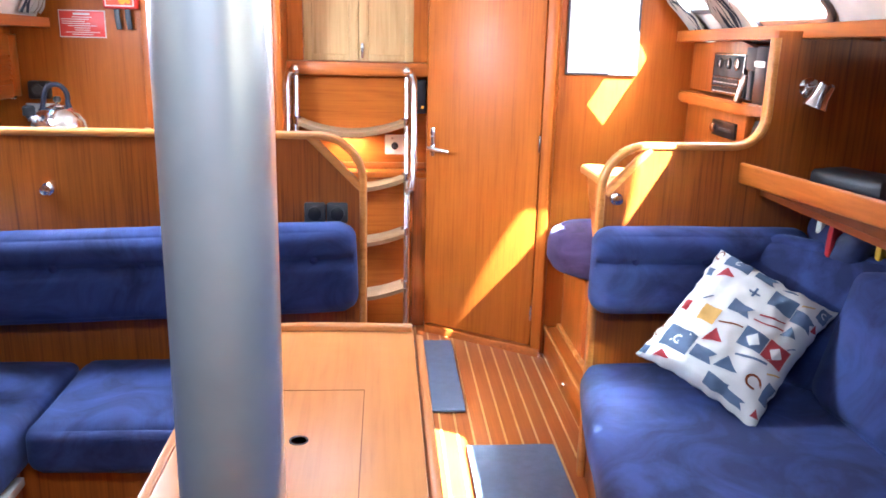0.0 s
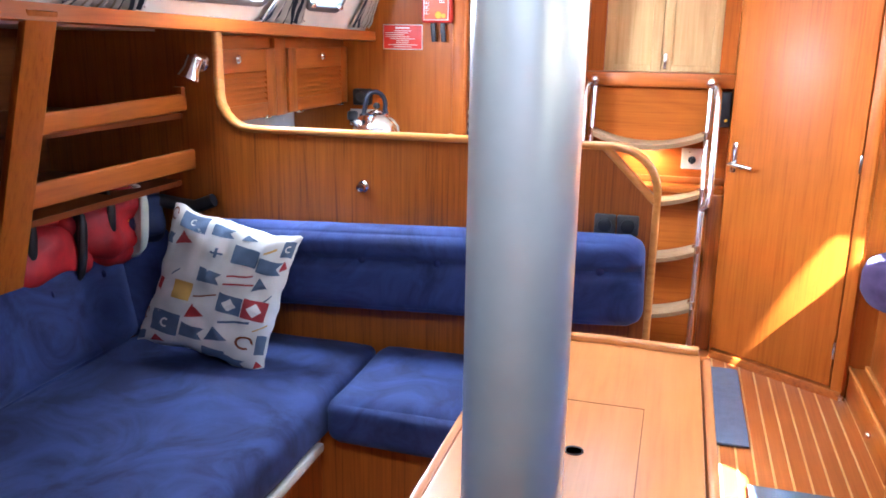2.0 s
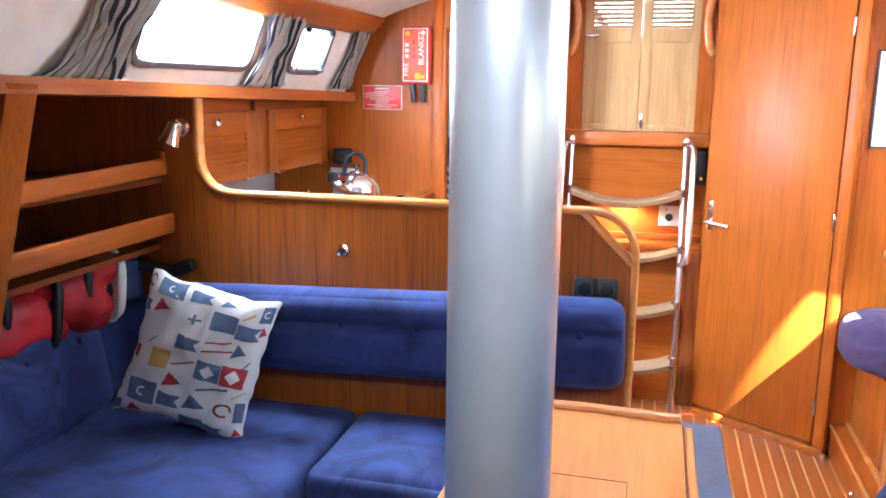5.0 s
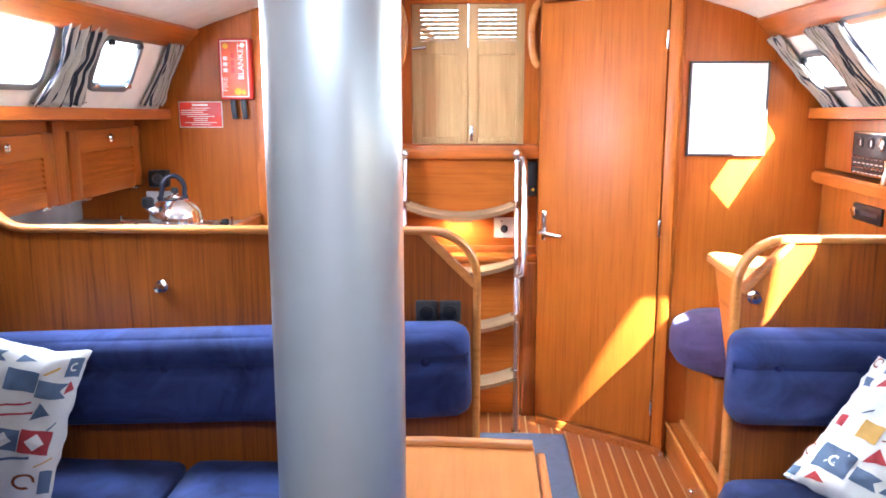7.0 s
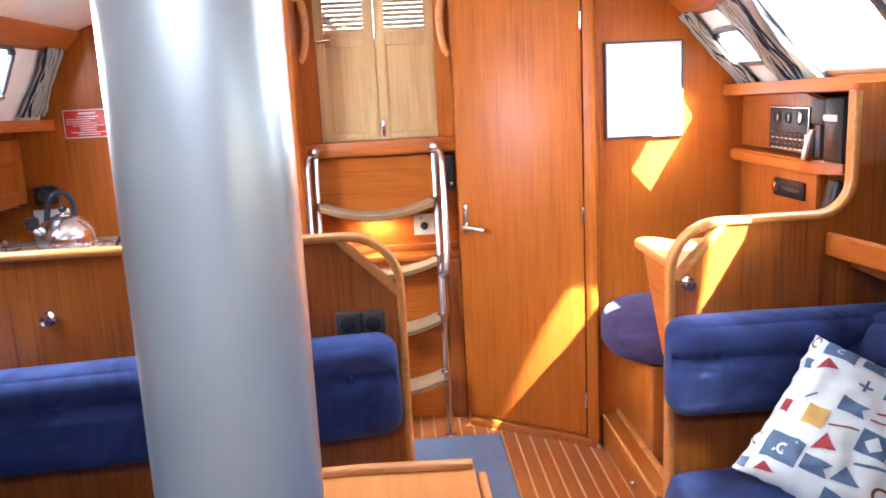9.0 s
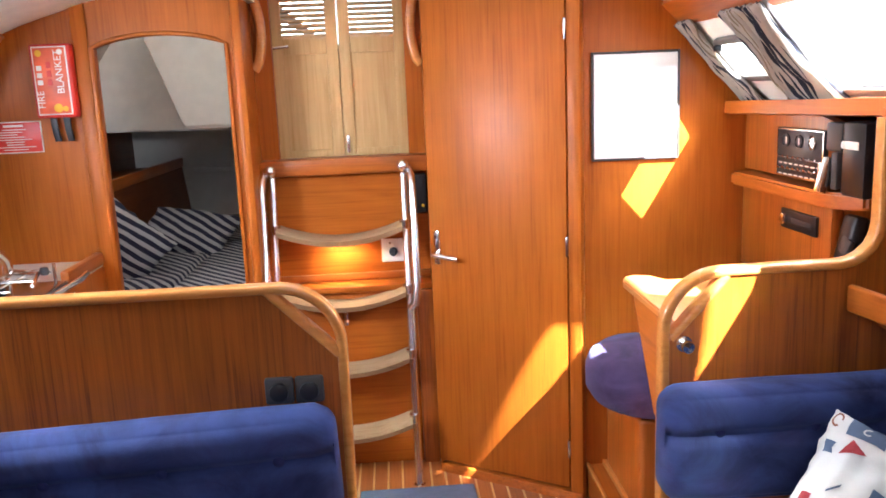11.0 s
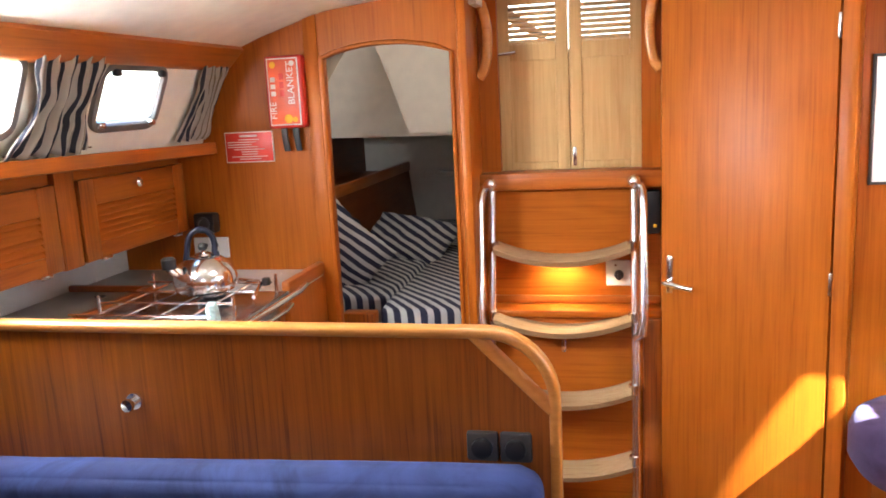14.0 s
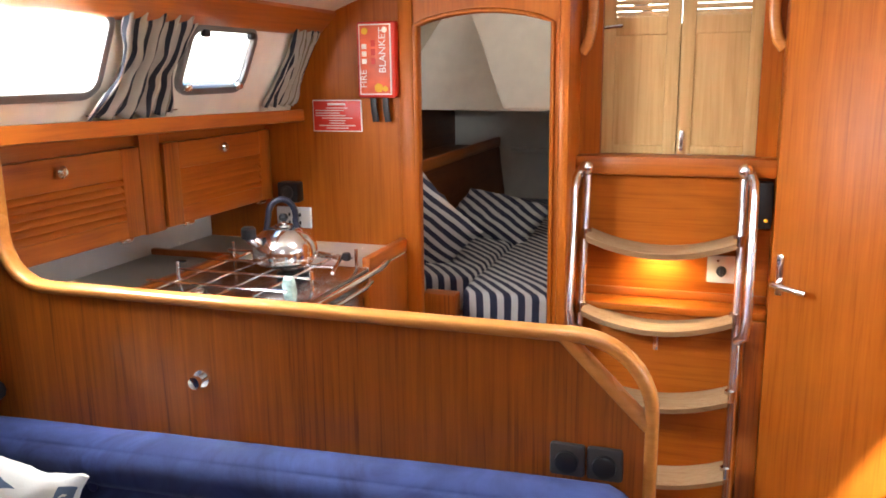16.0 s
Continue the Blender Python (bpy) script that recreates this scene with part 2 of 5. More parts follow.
# ---- mesh helpers ----
def thing(name, at, label, category, group="", kind=""):
    e = new(name)
    e.empty_display_size = 0.05
    e.location = at
    return tagged(e, label, category, group, kind)


def finish(name, bm, material, smooth=True):
    bmesh.ops.recalc_face_normals(bm, faces=bm.faces)
    me = bpy.data.meshes.new(name)
    bm.to_mesh(me)
    bm.free()
    for mat in (material if isinstance(material, (list, tuple)) else [material]):
        me.materials.append(mat)
    if smooth:
        for p in me.polygons:
            p.use_smooth = True
        me.set_sharp_from_angle(angle=radians(38))
    return me


def part(name, bm, material, parent=None, label=""):
    ob = new(name, finish(name, bm, material))
    if parent is not None:
        top = parent
        while top.parent:
            top = top.parent
        ob.parent = parent
        if parent is top:
            ob.matrix_parent_inverse = Matrix.Translation(-top.location)
    return tagged(ob, label)


def setting(name, bm, material, label="", category=""):
    return tagged(part(name, bm, material), label, category, "", "structure")


def box(x0, x1, y0, y1, z0, z1, bevel=0.004, seg=2):
    bm = bmesh.new()
    bmesh.ops.create_cube(bm, size=1)
    for v in bm.verts:
        v.co = Vector((x0 if v.co.x < 0 else x1, y0 if v.co.y < 0 else y1, z0 if v.co.z < 0 else z1))
    if bevel:
        bmesh.ops.bevel(bm, geom=bm.edges[:], offset=bevel, segments=seg, affect="EDGES", profile=0.5)
    return bm


def slab(points, lift, bevel=0.0):
    """A flat outline (3D points in order) given thickness along lift."""
    bm = bmesh.new()
    vs = [bm.verts.new(p) for p in points]
    f = bm.faces.new(vs)
    r = bmesh.ops.extrude_face_region(bm, geom=[f])
    bmesh.ops.translate(bm, verts=[g for g in r["geom"] if isinstance(g, bmesh.types.BMVert)], vec=lift)
    if bevel:
        bmesh.ops.bevel(bm, geom=bm.edges[:], offset=bevel, segments=2, affect="EDGES")
    return bm


def sweep(path, profile, up=Vector((0, 1, 0)), closed=False, caps=True):
    """A profile (list of (a, b) about the path) carried along a path; up is the profile's b axis."""
    bm = bmesh.new()
    pts = [Vector(p) for p in path]
    rings = []
    n = len(pts)
    for i, p in enumerate(pts):
        if closed:
            d = (pts[(i + 1) % n] - pts[i - 1])
        else:
            d = pts[min(i + 1, n - 1)] - pts[max(i - 1, 0)]
        d.normalize()
        side = d.cross(up).normalized()
        u = side.cross(d).normalized()
        k = 1.0
        if 0 < i < n - 1 or closed:
            e = (pts[(i + 1) % n] - p).normalized()
            k = 1 / max(0.5, d.dot(e))
        rings.append([bm.verts.new(p + side * a * k + u * c) for a, c in profile])
    m = len(profile)
    for i in range(n if closed else n - 1):
        a, c = rings[i], rings[(i + 1) % n]
        for j in range(m):
            bm.faces.new((a[j], a[(j + 1) % m], c[(j + 1) % m], c[j]))
    if caps and not closed:
        bm.faces.new(rings[0])
        bm.faces.new(rings[-1])
    return bm


def ring(r, n=14, sx=1.0):
    return [(r * sx * math.cos(2 * math.pi * i / n), r * math.sin(2 * math.pi * i / n)) for i in range(n)]


def rounded(w, h, r, n=4):
    out = []
    for cx, cy, a0 in ((w / 2 - r, h / 2 - r, 0), (-w / 2 + r, h / 2 - r, 90), (-w / 2 + r, -h / 2 + r, 180), (w / 2 - r, -h / 2 + r, 270)):
        for i in range(n + 1):
            a = radians(a0 + 90 * i / n)
            out.append((cx + r * math.cos(a), cy + r * math.sin(a)))
    return out


def tube(path, r, n=14):
    d = (Vector(path[-1]) - Vector(path[0])).normalized()
    up = Vector((0, 1, 0)) if abs(d.y) < 0.7 else Vector((0, 0, 1))
    return sweep(path, ring(r, n), up)


def arc(cx, cz, r, a0, a1, n, y):
    return [(cx + r * math.cos(radians(a0 + (a1 - a0) * i / n)), y, cz + r * math.sin(radians(a0 + (a1 - a0) * i / n))) for i in range(n + 1)]


def lathe(profile, at, n=28, axis="z"):
    bm = bmesh.new()
    rings = []
    for r, h in profile:
        ringv = []
        for i in range(n):
            a = 2 * math.pi * i / n
            c = {"z": (r * math.cos(a), r * math.sin(a), h), "y": (r * math.cos(a), h, r * math.sin(a)), "x": (h, r * math.cos(a), r * math.sin(a))}[axis]
            ringv.append(bm.verts.new(Vector(at) + Vector(c)))
        rings.append(ringv)
    for a, c in zip(rings, rings[1:]):
        for i in range(n):
            bm.faces.new((a[i], a[(i + 1) % n], c[(i + 1) % n], c[i]))
    bm.faces.new(rings[0])
    bm.faces.new(rings[-1])
    return bm


def padded(m, sx, sy, sz, puff=0.012, bevel=0.035, wrinkle=0.004, groove=None, cells=22, seed=0.0):
    """A stuffed cushion sx by sy by sz with soft edges about the pose m; groove: (axis-z height from -0.5 to 0.5, depth) on its -y face."""
    bm = bmesh.new()
    bmesh.ops.create_cube(bm, size=1)
    bmesh.ops.subdivide_edges(bm, edges=bm.edges[:], cuts=cells, use_grid_fill=True)
    hx, hy, hz = sx / 2, sy / 2, sz / 2
    r = min(bevel, hx * 0.98, hy * 0.98, hz * 0.98)
    for v in bm.verts:
        p = v.co * 2
        q = Vector((p.x * hx, p.y * hy, p.z * hz))
        core = Vector((max(-hx + r, min(hx - r, q.x)), max(-hy + r, min(hy - r, q.y)), max(-hz + r, min(hz - r, q.z))))
        d = q - core
        nrm = d.normalized() if d.length > 1e-6 else Vector((0, 0, 0))
        if d.length > 1e-6:
            q = core + nrm * r
        w = (1 - p.x ** 4) * (1 - p.z ** 4) if abs(p.y) > 0.99 else (1 - p.x ** 4) * (1 - p.y ** 4)
        if nrm.length:
            q += nrm * puff * max(0, w)
            q += nrm * wrinkle * noise.noise(Vector((q.x * 6 + seed, q.y * 9, q.z * 8)))
        if groove and p.y < -0.6:
            g = math.exp(-((p.z / 2 - groove[0]) / 0.055) ** 2)
            q.y += groove[1] * g
        v.co = m @ q
    return bm


# ---- setting ----
CX = 0.27           # centreline
YP, YB, YR = 2.51, 3.88, 3.55   # galley and nav partitions, aft bulkhead, head bulkhead
Y0 = -1.3           # forward end


def along(profile, y0, y1):
    """Profile of (x, z) points carried straight along the boat."""
    return slab([(x, y0, z) for x, z in profile], Vector((0, y1 - y0, 0)))


setting("floor", box(-1.9, 2.4, Y0, 6.2, -0.12, -0.012, 0), M_SOLE, "dark teak cabin sole under the planks", "floor")
# hull lining coloured dark to stand for the shade inside the lockers
setting("wall_port", box(-1.9, -1.72, Y0, YB + 0.03, -0.1, 1.43, 0), M_DARKSHADE, "wooden hull lining, shade of the lockers put into its dark colour", "wall")
setting("wall_starboard", box(2.22, 2.4, Y0, YR + 0.05, -0.1, 1.39, 0), M_DARKSHADE, "wooden hull lining, shade of the lockers put into its dark colour", "wall")
setting("wall_forward", box(-1.9, 2.4, Y0 - 0.04, Y0, -0.1, 2.1, 0), M_WOOD, "plain varnished forward bulkhead", "wall")


def side_wall(name, sgn, holes, y1):
    """Leaning cream cabin side above the shelf, with window openings."""
    def pt(y, s, out=0.0):
        x, z = (-1.075 + 0.125 * s if sgn < 0 else -1.19 + 0.26 * s), 1.41 + 0.30 * s
        x, z = (x - 0.923 * out, z + 0.385 * out) if sgn < 0 else (x - 0.756 * out, z + 0.655 * out)
        return Vector((x if sgn < 0 else 2 * CX - x, y, z))
    ys = sorted({Y0, y1, *[h[0] for h in holes], *[h[1] for h in holes]})
    ss = sorted({-0.02, 1.06, *[h[2] for h in holes], *[h[3] for h in holes]})
    bm = bmesh.new()
    v = {}
    for out in (0.0, 0.035):
        for y in ys:
            for s in ss:
                v[y, s, out] = bm.verts.new(pt(y, s if s > ss[0] else -0.02 + (3.9 - y) * 0.067, out))

    def solid(a, c):
        return 0 <= a < len(ys) - 1 and 0 <= c < len(ss) - 1 and not any(h[0] <= ys[a] < h[1] and h[2] <= ss[c] < h[3] for h in holes)
    for a in range(len(ys) - 1):
        for c in range(len(ss) - 1):
            if not solid(a, c):
                continue
            k = [(ys[a], ss[c]), (ys[a + 1], ss[c]), (ys[a + 1], ss[c + 1]), (ys[a], ss[c + 1])]
            for out in (0.0, 0.035):
                bm.faces.new([v[y, s, out] for y, s in k])
            for i, (da, dc) in enumerate(((0, -1), (1, 0), (0, 1), (-1, 0))):
                if not solid(a + da, c + dc):
                    p, q = k[i], k[(i + 1) % 4]
                    bm.faces.new((v[*p, 0.0], v[*q, 0.0], v[*q, 0.035], v[*p, 0.035]))
    return setting(name, bm, M_CREAM, "cream vinyl cabin side leaning inward", "wall"), pt


WIN_PORT = [(2.19, 2.825, 0.37, 0.95), (3.175, 3.475, 0.37, 0.89)]
WIN_STBD = [(1.93, 2.16, 0.55, 0.85), (2.44, 2.93, 0.22, 0.97), (3.18, 3.43, 0.37, 0.68), (1.20, 1.70, 0.38, 0.80)]
_, pt_port = side_wall("wall_window_port", -1, WIN_PORT, YB)
_, pt_stbd = side_wall("wall_window_starboard", 1, WIN_STBD, YR)


def window(name, pt, h, label, clips):
    e = thing(name, pt((h[0] + h[1]) / 2, h[2], 0.0), label, "window", "", "structure")
    y0, y1, s0, s1 = h
    cy, cs = (y0 + y1) / 2, (s0 + s1) / 2
    # rounded frame that lies on the wall
    outline = []
    w, hh = (y1 - y0) + 0.03, (s1 - s0) * 0.397 + 0.03
    for a, c in rounded(w, hh, 0.05, 5):
        outline.append(pt(cy + a, cs + c / 0.397, -0.004))
    nrm = (pt(cy, cs, -1.0) - pt(cy, cs, 0.0)).normalized()
    part("window_frame", sweep(outline, rounded(0.024, 0.022, 0.006, 2), nrm, closed=True), M_FRAME, e, "dark grey aluminium frame")
    bm = bmesh.new()
    vs = [bm.verts.new(pt(a, c, 0.018)) for a, c in ((y0, s0), (y1, s0), (y1, s1), (y0, s1))]
    f = bm.faces.new(vs)
    r = bmesh.ops.extrude_face_region(bm, geom=[f])
    bmesh.ops.translate(bm, verts=[g for g in r["geom"] if isinstance(g, bmesh.types.BMVert)], vec=-nrm * 0.005)
    pane = part("pane", bm, M_GLASS, e, "clear acrylic pane")
    pane.visible_shadow = False
    for a, c in clips:
        p = pt(y0 + (y1 - y0) * a, s0 + (s1 - s0) * c, -0.018)
        part("catch", padded(Matrix.Translation(p), 0.022, 0.03, 0.022, 0, 0.008, 0, cells=3), M_CHROME if c < 0.5 else M_BLACK, e)
    return e


window("window_1", pt_port, WIN_PORT[0], "long cabin window with dark frame, bright daylight", [])
window("window_2", pt_port, WIN_PORT[1], "small cabin window with dark frame and catches", [(0.06, 0.02), (0.94, 0.02), (0.12, 0.98), (0.92, 0.98)])
window("window_3", pt_stbd, WIN_STBD[0], "small upright cabin window with dark frame", [])
window("window_4", pt_stbd, WIN_STBD[1], "long cabin window with dark frame, bright daylight", [(0.06, 0.98)])
window("window_5", pt_stbd, WIN_STBD[2], "small cabin window beside the bulkhead", [(0.9, 0.98)])

window("window_6", pt_stbd, WIN_STBD[3], "long forward cabin window with dark frame", [])
# beams along the top of the cabin sides, and the deckhead
for sgn, nm, y1 in ((-1, "trim_port", YB), (1, "trim_starboard", YR)):
    prof = [(-0.955, 1.685), (-0.925, 1.695), (-0.865, 1.755), (-0.885, 1.785), (-0.97, 1.73)]
    prof = [(x if sgn < 0 else 2 * CX - x, z) for x, z in prof]
    setting(nm, along(prof, Y0, y1), M_WOODY, "varnished wooden rail under the headliner", "trim")
roof = [(-0.93, 1.745), (-0.80, 1.795), (-0.55, 1.87), (-0.15, 1.915), (CX, 1.93)]
roof = roof + [(2 * CX - x, z) for x, z in roof[-2::-1]]
bm = bmesh.new()
hx0, hx1 = -0.05, 0.59
# roof openings made for the added ceiling lamps
LAMP_OPENINGS = (0.1, 2.54)
ysr = [Y0, 0.1, 0.75, 2.54, 3.18, 4.13]
xs_roof = sorted(roof + [(hx0, 1.918), (hx1, 1.918)])
grid = {}
for y in ysr:
    for x, z in xs_roof:
        for up in (0.0, 0.05):
            grid[y, x, up] = bm.verts.new((x, y, z + up))
for a in range(len(ysr) - 1):
    for (xa, _), (xb, _) in zip(xs_roof, xs_roof[1:]):
        if ysr[a] in LAMP_OPENINGS and hx0 <= xa < hx1:
            continue
        for up in (0.0, 0.05):
            bm.faces.new((grid[ysr[a], xa, up], grid[ysr[a], xb, up], grid[ysr[a + 1], xb, up], grid[ysr[a + 1], xa, up]))
setting("ceiling", bm, M_CREAM, "cream padded headliner", "ceiling")
# opaque lids added above the lamps; the hatches are assumed
for hy, nm in ((0.1, "hatch_1"), (2.54, "hatch_2")):
    setting(nm, box(hx0 - 0.03, hx1 + 0.03, hy - 0.03, hy + 0.67, 1.969, 1.995, 0.004), M_VINYL, "opaque lid added over an unseen ceiling lamp opening", "hatch")


# unseen sun blocker added along the starboard deck; its scalloped hem shades the upper part of the windows
# hem points, traced back along the sun to shape the sunlit patches
SUN_CUT = [(0.6, 0.80), (1.80, 0.70), (1.84, 0.48), (1.95, 0.48), (2.01, 0.59), (2.10, 0.80), (2.16, 0.80), (2.18, 0.58), (2.33, 0.62), (2.69, 0.62), (2.705, 0.37), (2.755, 0.44), (2.81, 0.50), (2.87, 0.56), (2.96, 0.60), (3.02, 0.95), (4.2, 0.95)]
hem = []
for y, sv in SUN_CUT:
    w = pt_stbd(y, sv)
    hem.append(w - SUN_DIR * ((2.45 - w.x) / -SUN_DIR.x))
bm = bmesh.new()
lowv = [bm.verts.new(p) for p in hem]
topv = [bm.verts.new((p.x + 0.05, p.y, 4.3)) for p in hem]
for a in range(len(hem) - 1):
    bm.faces.new((lowv[a], lowv[a + 1], topv[a + 1], topv[a]))
awning = tagged(part("awning", bm, M_COTTON), "unseen pale sheet added above the side deck to cut the sun", "awning")
awning.modifiers.new("thickness", "SOLIDIFY").thickness = 0.004
# poles of the added sheet, unseen too
for y in (hem[0].y, hem[-1].y):
    part("pole", tube([(2.45, y, 1.43), (2.50, y, 4.3)], 0.016, 10), M_STEEL, awning)


# ---- bulkheads and partitions ----
def door_cut(x0, x1, ztop, n=10):
    """Outline points of an arched doorway, from its left foot over the top."""
    pts = [(x0, 0.0), (x0, ztop - 0.03)]
    for i in range(1, n):
        u = i / n
        pts.append((x0 + (x1 - x0) * u, ztop - 0.03 + 0.045 * math.sin(math.pi * u) ** 0.7))
    return pts + [(x1, ztop - 0.03), (x1, 0.0)]


DX0, DX1, DZ = -0.575, -0.09, 1.735
cut = door_cut(DX0, DX1, DZ)
outl = [(-1.80, -0.05), (-1.80, 1.39), (-1.085, 1.39), (-0.945, 1.72), (-0.80, 1.84), (-0.55, 1.9), (-0.03, 1.96), (-0.03, -0.05)]
shape = [*outl, (DX1, -0.05), *cut[::-1], (DX0, -0.05)]
bulk = setting("wall_aft", slab([(x, YB, z) for x, z in shape], Vector((0, 0.03, 0))), M_PLY, "varnished teak bulkhead with arched cabin doorway", "wall")
path = [(x, YB + 0.012, z) for x, z in cut]
setting("door_1", sweep(path, rounded(0.016, 0.042, 0.006, 3)), M_PLY, "varnished casing of the arched cabin doorway", "door frame")

setting("trim_jamb", box(-0.630, -0.577, YB - 0.012, YB, -0.02, 1.88, 0.005), M_PLY, "varnished plank beside the cabin doorway", "trim")
# companionway recess
setting("wall_companion_port", box(-0.065, -0.028, YB - 0.03, 4.16, -0.05, 1.93, 0.012), M_PLY, "rounded varnished post beside the companionway", "wall")
setting("wall_companion_starboard", box(0.622, 0.66, 3.888, 4.16, -0.05, 1.93, 0.006), M_PLY, "varnished side of the companionway", "wall")
frame_pts = [(-0.03, 1.23), (-0.03, 1.93), (0.63, 1.93), (0.63, 1.23), (0.556, 1.23), (0.556, 1.888), (0.044, 1.888), (0.044, 1.23)]
setting("wall_companion_frame", slab([(x, 4.065, z) for x, z in frame_pts], Vector((0, 0.03, 0))), M_PLY, "varnished frame of the companionway opening", "wall")
setting("wall_companion_lower", box(-0.03, 0.625, 4.05, 4.08, -0.05, 1.2, 0), M_PLYX, "varnished panel under the companionway sill", "wall")
setting("sill", box(-0.03, 0.624, 3.995, 4.124, 1.198, 1.262, 0.008), M_WOODX, "solid varnished companionway sill", "sill")

# head door, frame and the bulkhead beside it
DA, DB = Vector((0.632, 3.862, 0)), Vector((1.088, 3.556, 0))
du = (DB - DA).normalized()
dn = Vector((du.y, -du.x, 0))


def door_slab(u0, u1, z0, z1, n0, n1, bevel=0.004):
    bm = box(u0, u1, n0, n1, z0, z1, bevel)
    for v in bm.verts:
        p = DA + du * v.co.x + dn * v.co.y
        v.co = Vector((p.x, p.y, v.co.z))
    return bm


DL = (DB - DA).length
door = thing("door_2", DA + du * DL / 2, "closed tall varnished teak door with chrome lever", "door", "", "structure")
part("door_leaf", door_slab(-0.010, DL - 0.002, 0.045, 1.86, -0.014, 0.016), M_PLY, door)
lever = part("door_handle", door_slab(0.012, 0.036, 0.855, 0.985, 0.016, 0.022, 0.003), M_CHROME, door, "chrome lever handle on an oval plate")
bm = sweep([DA + du * 0.024 + dn * k + Vector((0, 0, 0.895)) for k in (0.02, 0.05)] + [DA + du * 0.05 + dn * 0.056 + Vector((0, 0, 0.893)), DA + du * 0.128 + dn * 0.05 + Vector((0, 0, 0.886))], ring(0.0095, 10), Vector((0, 0, 1)))
part("lever", bm, M_CHROME, lever)
part("lock", lathe([(0.009, 0), (0.009, 0.006), (0.004, 0.008)], (0, 0, 0), 12, "y"), M_CHROME, lever).matrix_local = Matrix.Translation(DA + du * 0.024 + dn * 0.022 + Vector((0, 0, 0.96)))
for z in (0.2, 0.955, 1.69):
    part("hinge", door_slab(DL - 0.006, DL + 0.004, z - 0.035, z + 0.035, 0.012, 0.021, 0.002), M_STEEL, door)
# dark strip added to stop light leaking through the hinge gap
setting("trim_door_stop", door_slab(DL - 0.03, DL + 0.04, -0.05, 1.93, -0.040, -0.021, 0.002), M_DARKSHADE, "dark strip added behind the door edge to black out the gap", "trim")
setting("wall_head_door_post", door_slab(DL + 0.003, DL + 0.052, -0.05, 1.93, -0.02, 0.018, 0.006), M_PLY, "varnished door post with rounded edge", "wall")
setting("trim_door_foot", door_slab(0.0, DL + 0.05, -0.01, 0.036, -0.02, 0.026, 0.006), M_WOODX, "varnished threshold under the door", "trim")
setting("wall_head_top", door_slab(-0.012, DL + 0.05, 1.87, 1.99, -0.02, 0.014, 0.003), M_WOODX, "varnished panel over the door", "wall")
setting("wall_head_back", box(0.66, 1.60, 4.13, 4.16, -0.05, 1.97, 0), M_WOOD, "plain wall behind the head compartment", "wall")
shape = [(1.125, -0.05), (2.3, -0.05), (2.3, 1.39), (1.745, 1.39), (1.475, 1.71), (1.34, 1.84), (1.125, 1.9)]
setting("wall_head", slab([(x, YR, z) for x, z in shape], Vector((0, 0.03, 0))), M_PLY, "varnished bulkhead behind the chart seat", "wall")

# galley partition with rounded trim
PT = 0.026
GX = -1.035
arc_l = arc(0.228, 0.975, 0.132, 0, 90, 10, 0)
outline = [(0.352, -0.05), (0.352, 0.965), (0.215, 1.105), (GX + 0.11, 1.105)]
outline += [(GX + 0.11 + 0.11 * math.cos(radians(a)), 1.215 + 0.11 * math.sin(radians(a))) for a in (252, 234, 216, 198)]
outline += [(GX, 1.215), (GX, 1.43), (-1.75, 1.43), (-1.75, -0.05)]
setting("wall_galley", slab([(x, YP, z) for x, z in outline], Vector((0, PT, 0))), M_WOOD, "waist-high varnished teak galley partition", "partition wall")
yt = YP + PT / 2
top = [(0.36, yt, -0.02), (0.36, yt, 0.6), (0.36, yt, 0.975)] + [(x, yt, z) for x, _, z in arc_l[1:]] + [(0.0, yt, 1.107), (-0.5, yt, 1.107), (GX + 0.11, yt, 1.107)]
top += [(GX + 0.11 + 0.11 * math.cos(radians(a)), yt, 1.217 + 0.11 * math.sin(radians(a))) for a in (252, 234, 216, 198, 180)] + [(GX, yt, 1.41)]
setting("trim_galley_rail", sweep(top, rounded(0.022, 0.040, 0.009, 4)), M_TRIM, "rounded honey wood capping of the galley partition", "trim")
setting("trim_galley_brace", sweep([(0.207, yt, 1.103), (0.354, yt, 0.956)], rounded(0.021, 0.038, 0.009, 4)), M_TRIM, "diagonal honey wood capping under the grab bow", "trim")

NX0, NX1 = 1.073, 1.557
outline = [(1.082, -0.05), (1.082, 0.948), (1.205, 1.085), (NX1 - 0.09, 1.085)]
outline += [(NX1 - 0.09 + 0.09 * math.cos(radians(a)), 1.178 + 0.09 * math.sin(radians(a))) for a in (288, 306, 324, 342)]
outline += [(NX1, 1.18), (NX1, 1.43), (2.3, 1.43), (2.3, -0.05)]
setting("wall_nav", slab([(x, YP, z) for x, z in outline], Vector((0, PT, 0))), M_WOOD, "varnished teak partition in front of the chart table", "partition wall")
top = [(NX0, yt, -0.02), (NX0, yt, 0.5), (NX0, yt, 0.96)] + [(1.203 - 0.13 * math.cos(radians(a)), yt, 0.96 + 0.13 * math.sin(radians(a))) for a in range(9, 91, 9)] + [(1.35, yt, 1.092), (NX1 - 0.09, yt, 1.092)]
top += [(NX1 - 0.09 + 0.09 * math.cos(radians(a)), yt, 1.182 + 0.09 * math.sin(radians(a))) for a in (288, 306, 324, 342, 360)] + [(NX1, yt, 1.41)]
setting("trim_nav_rail", sweep(top, rounded(0.022, 0.040, 0.009, 4)), M_TRIM, "rounded honey wood capping of the chart table partition", "trim")
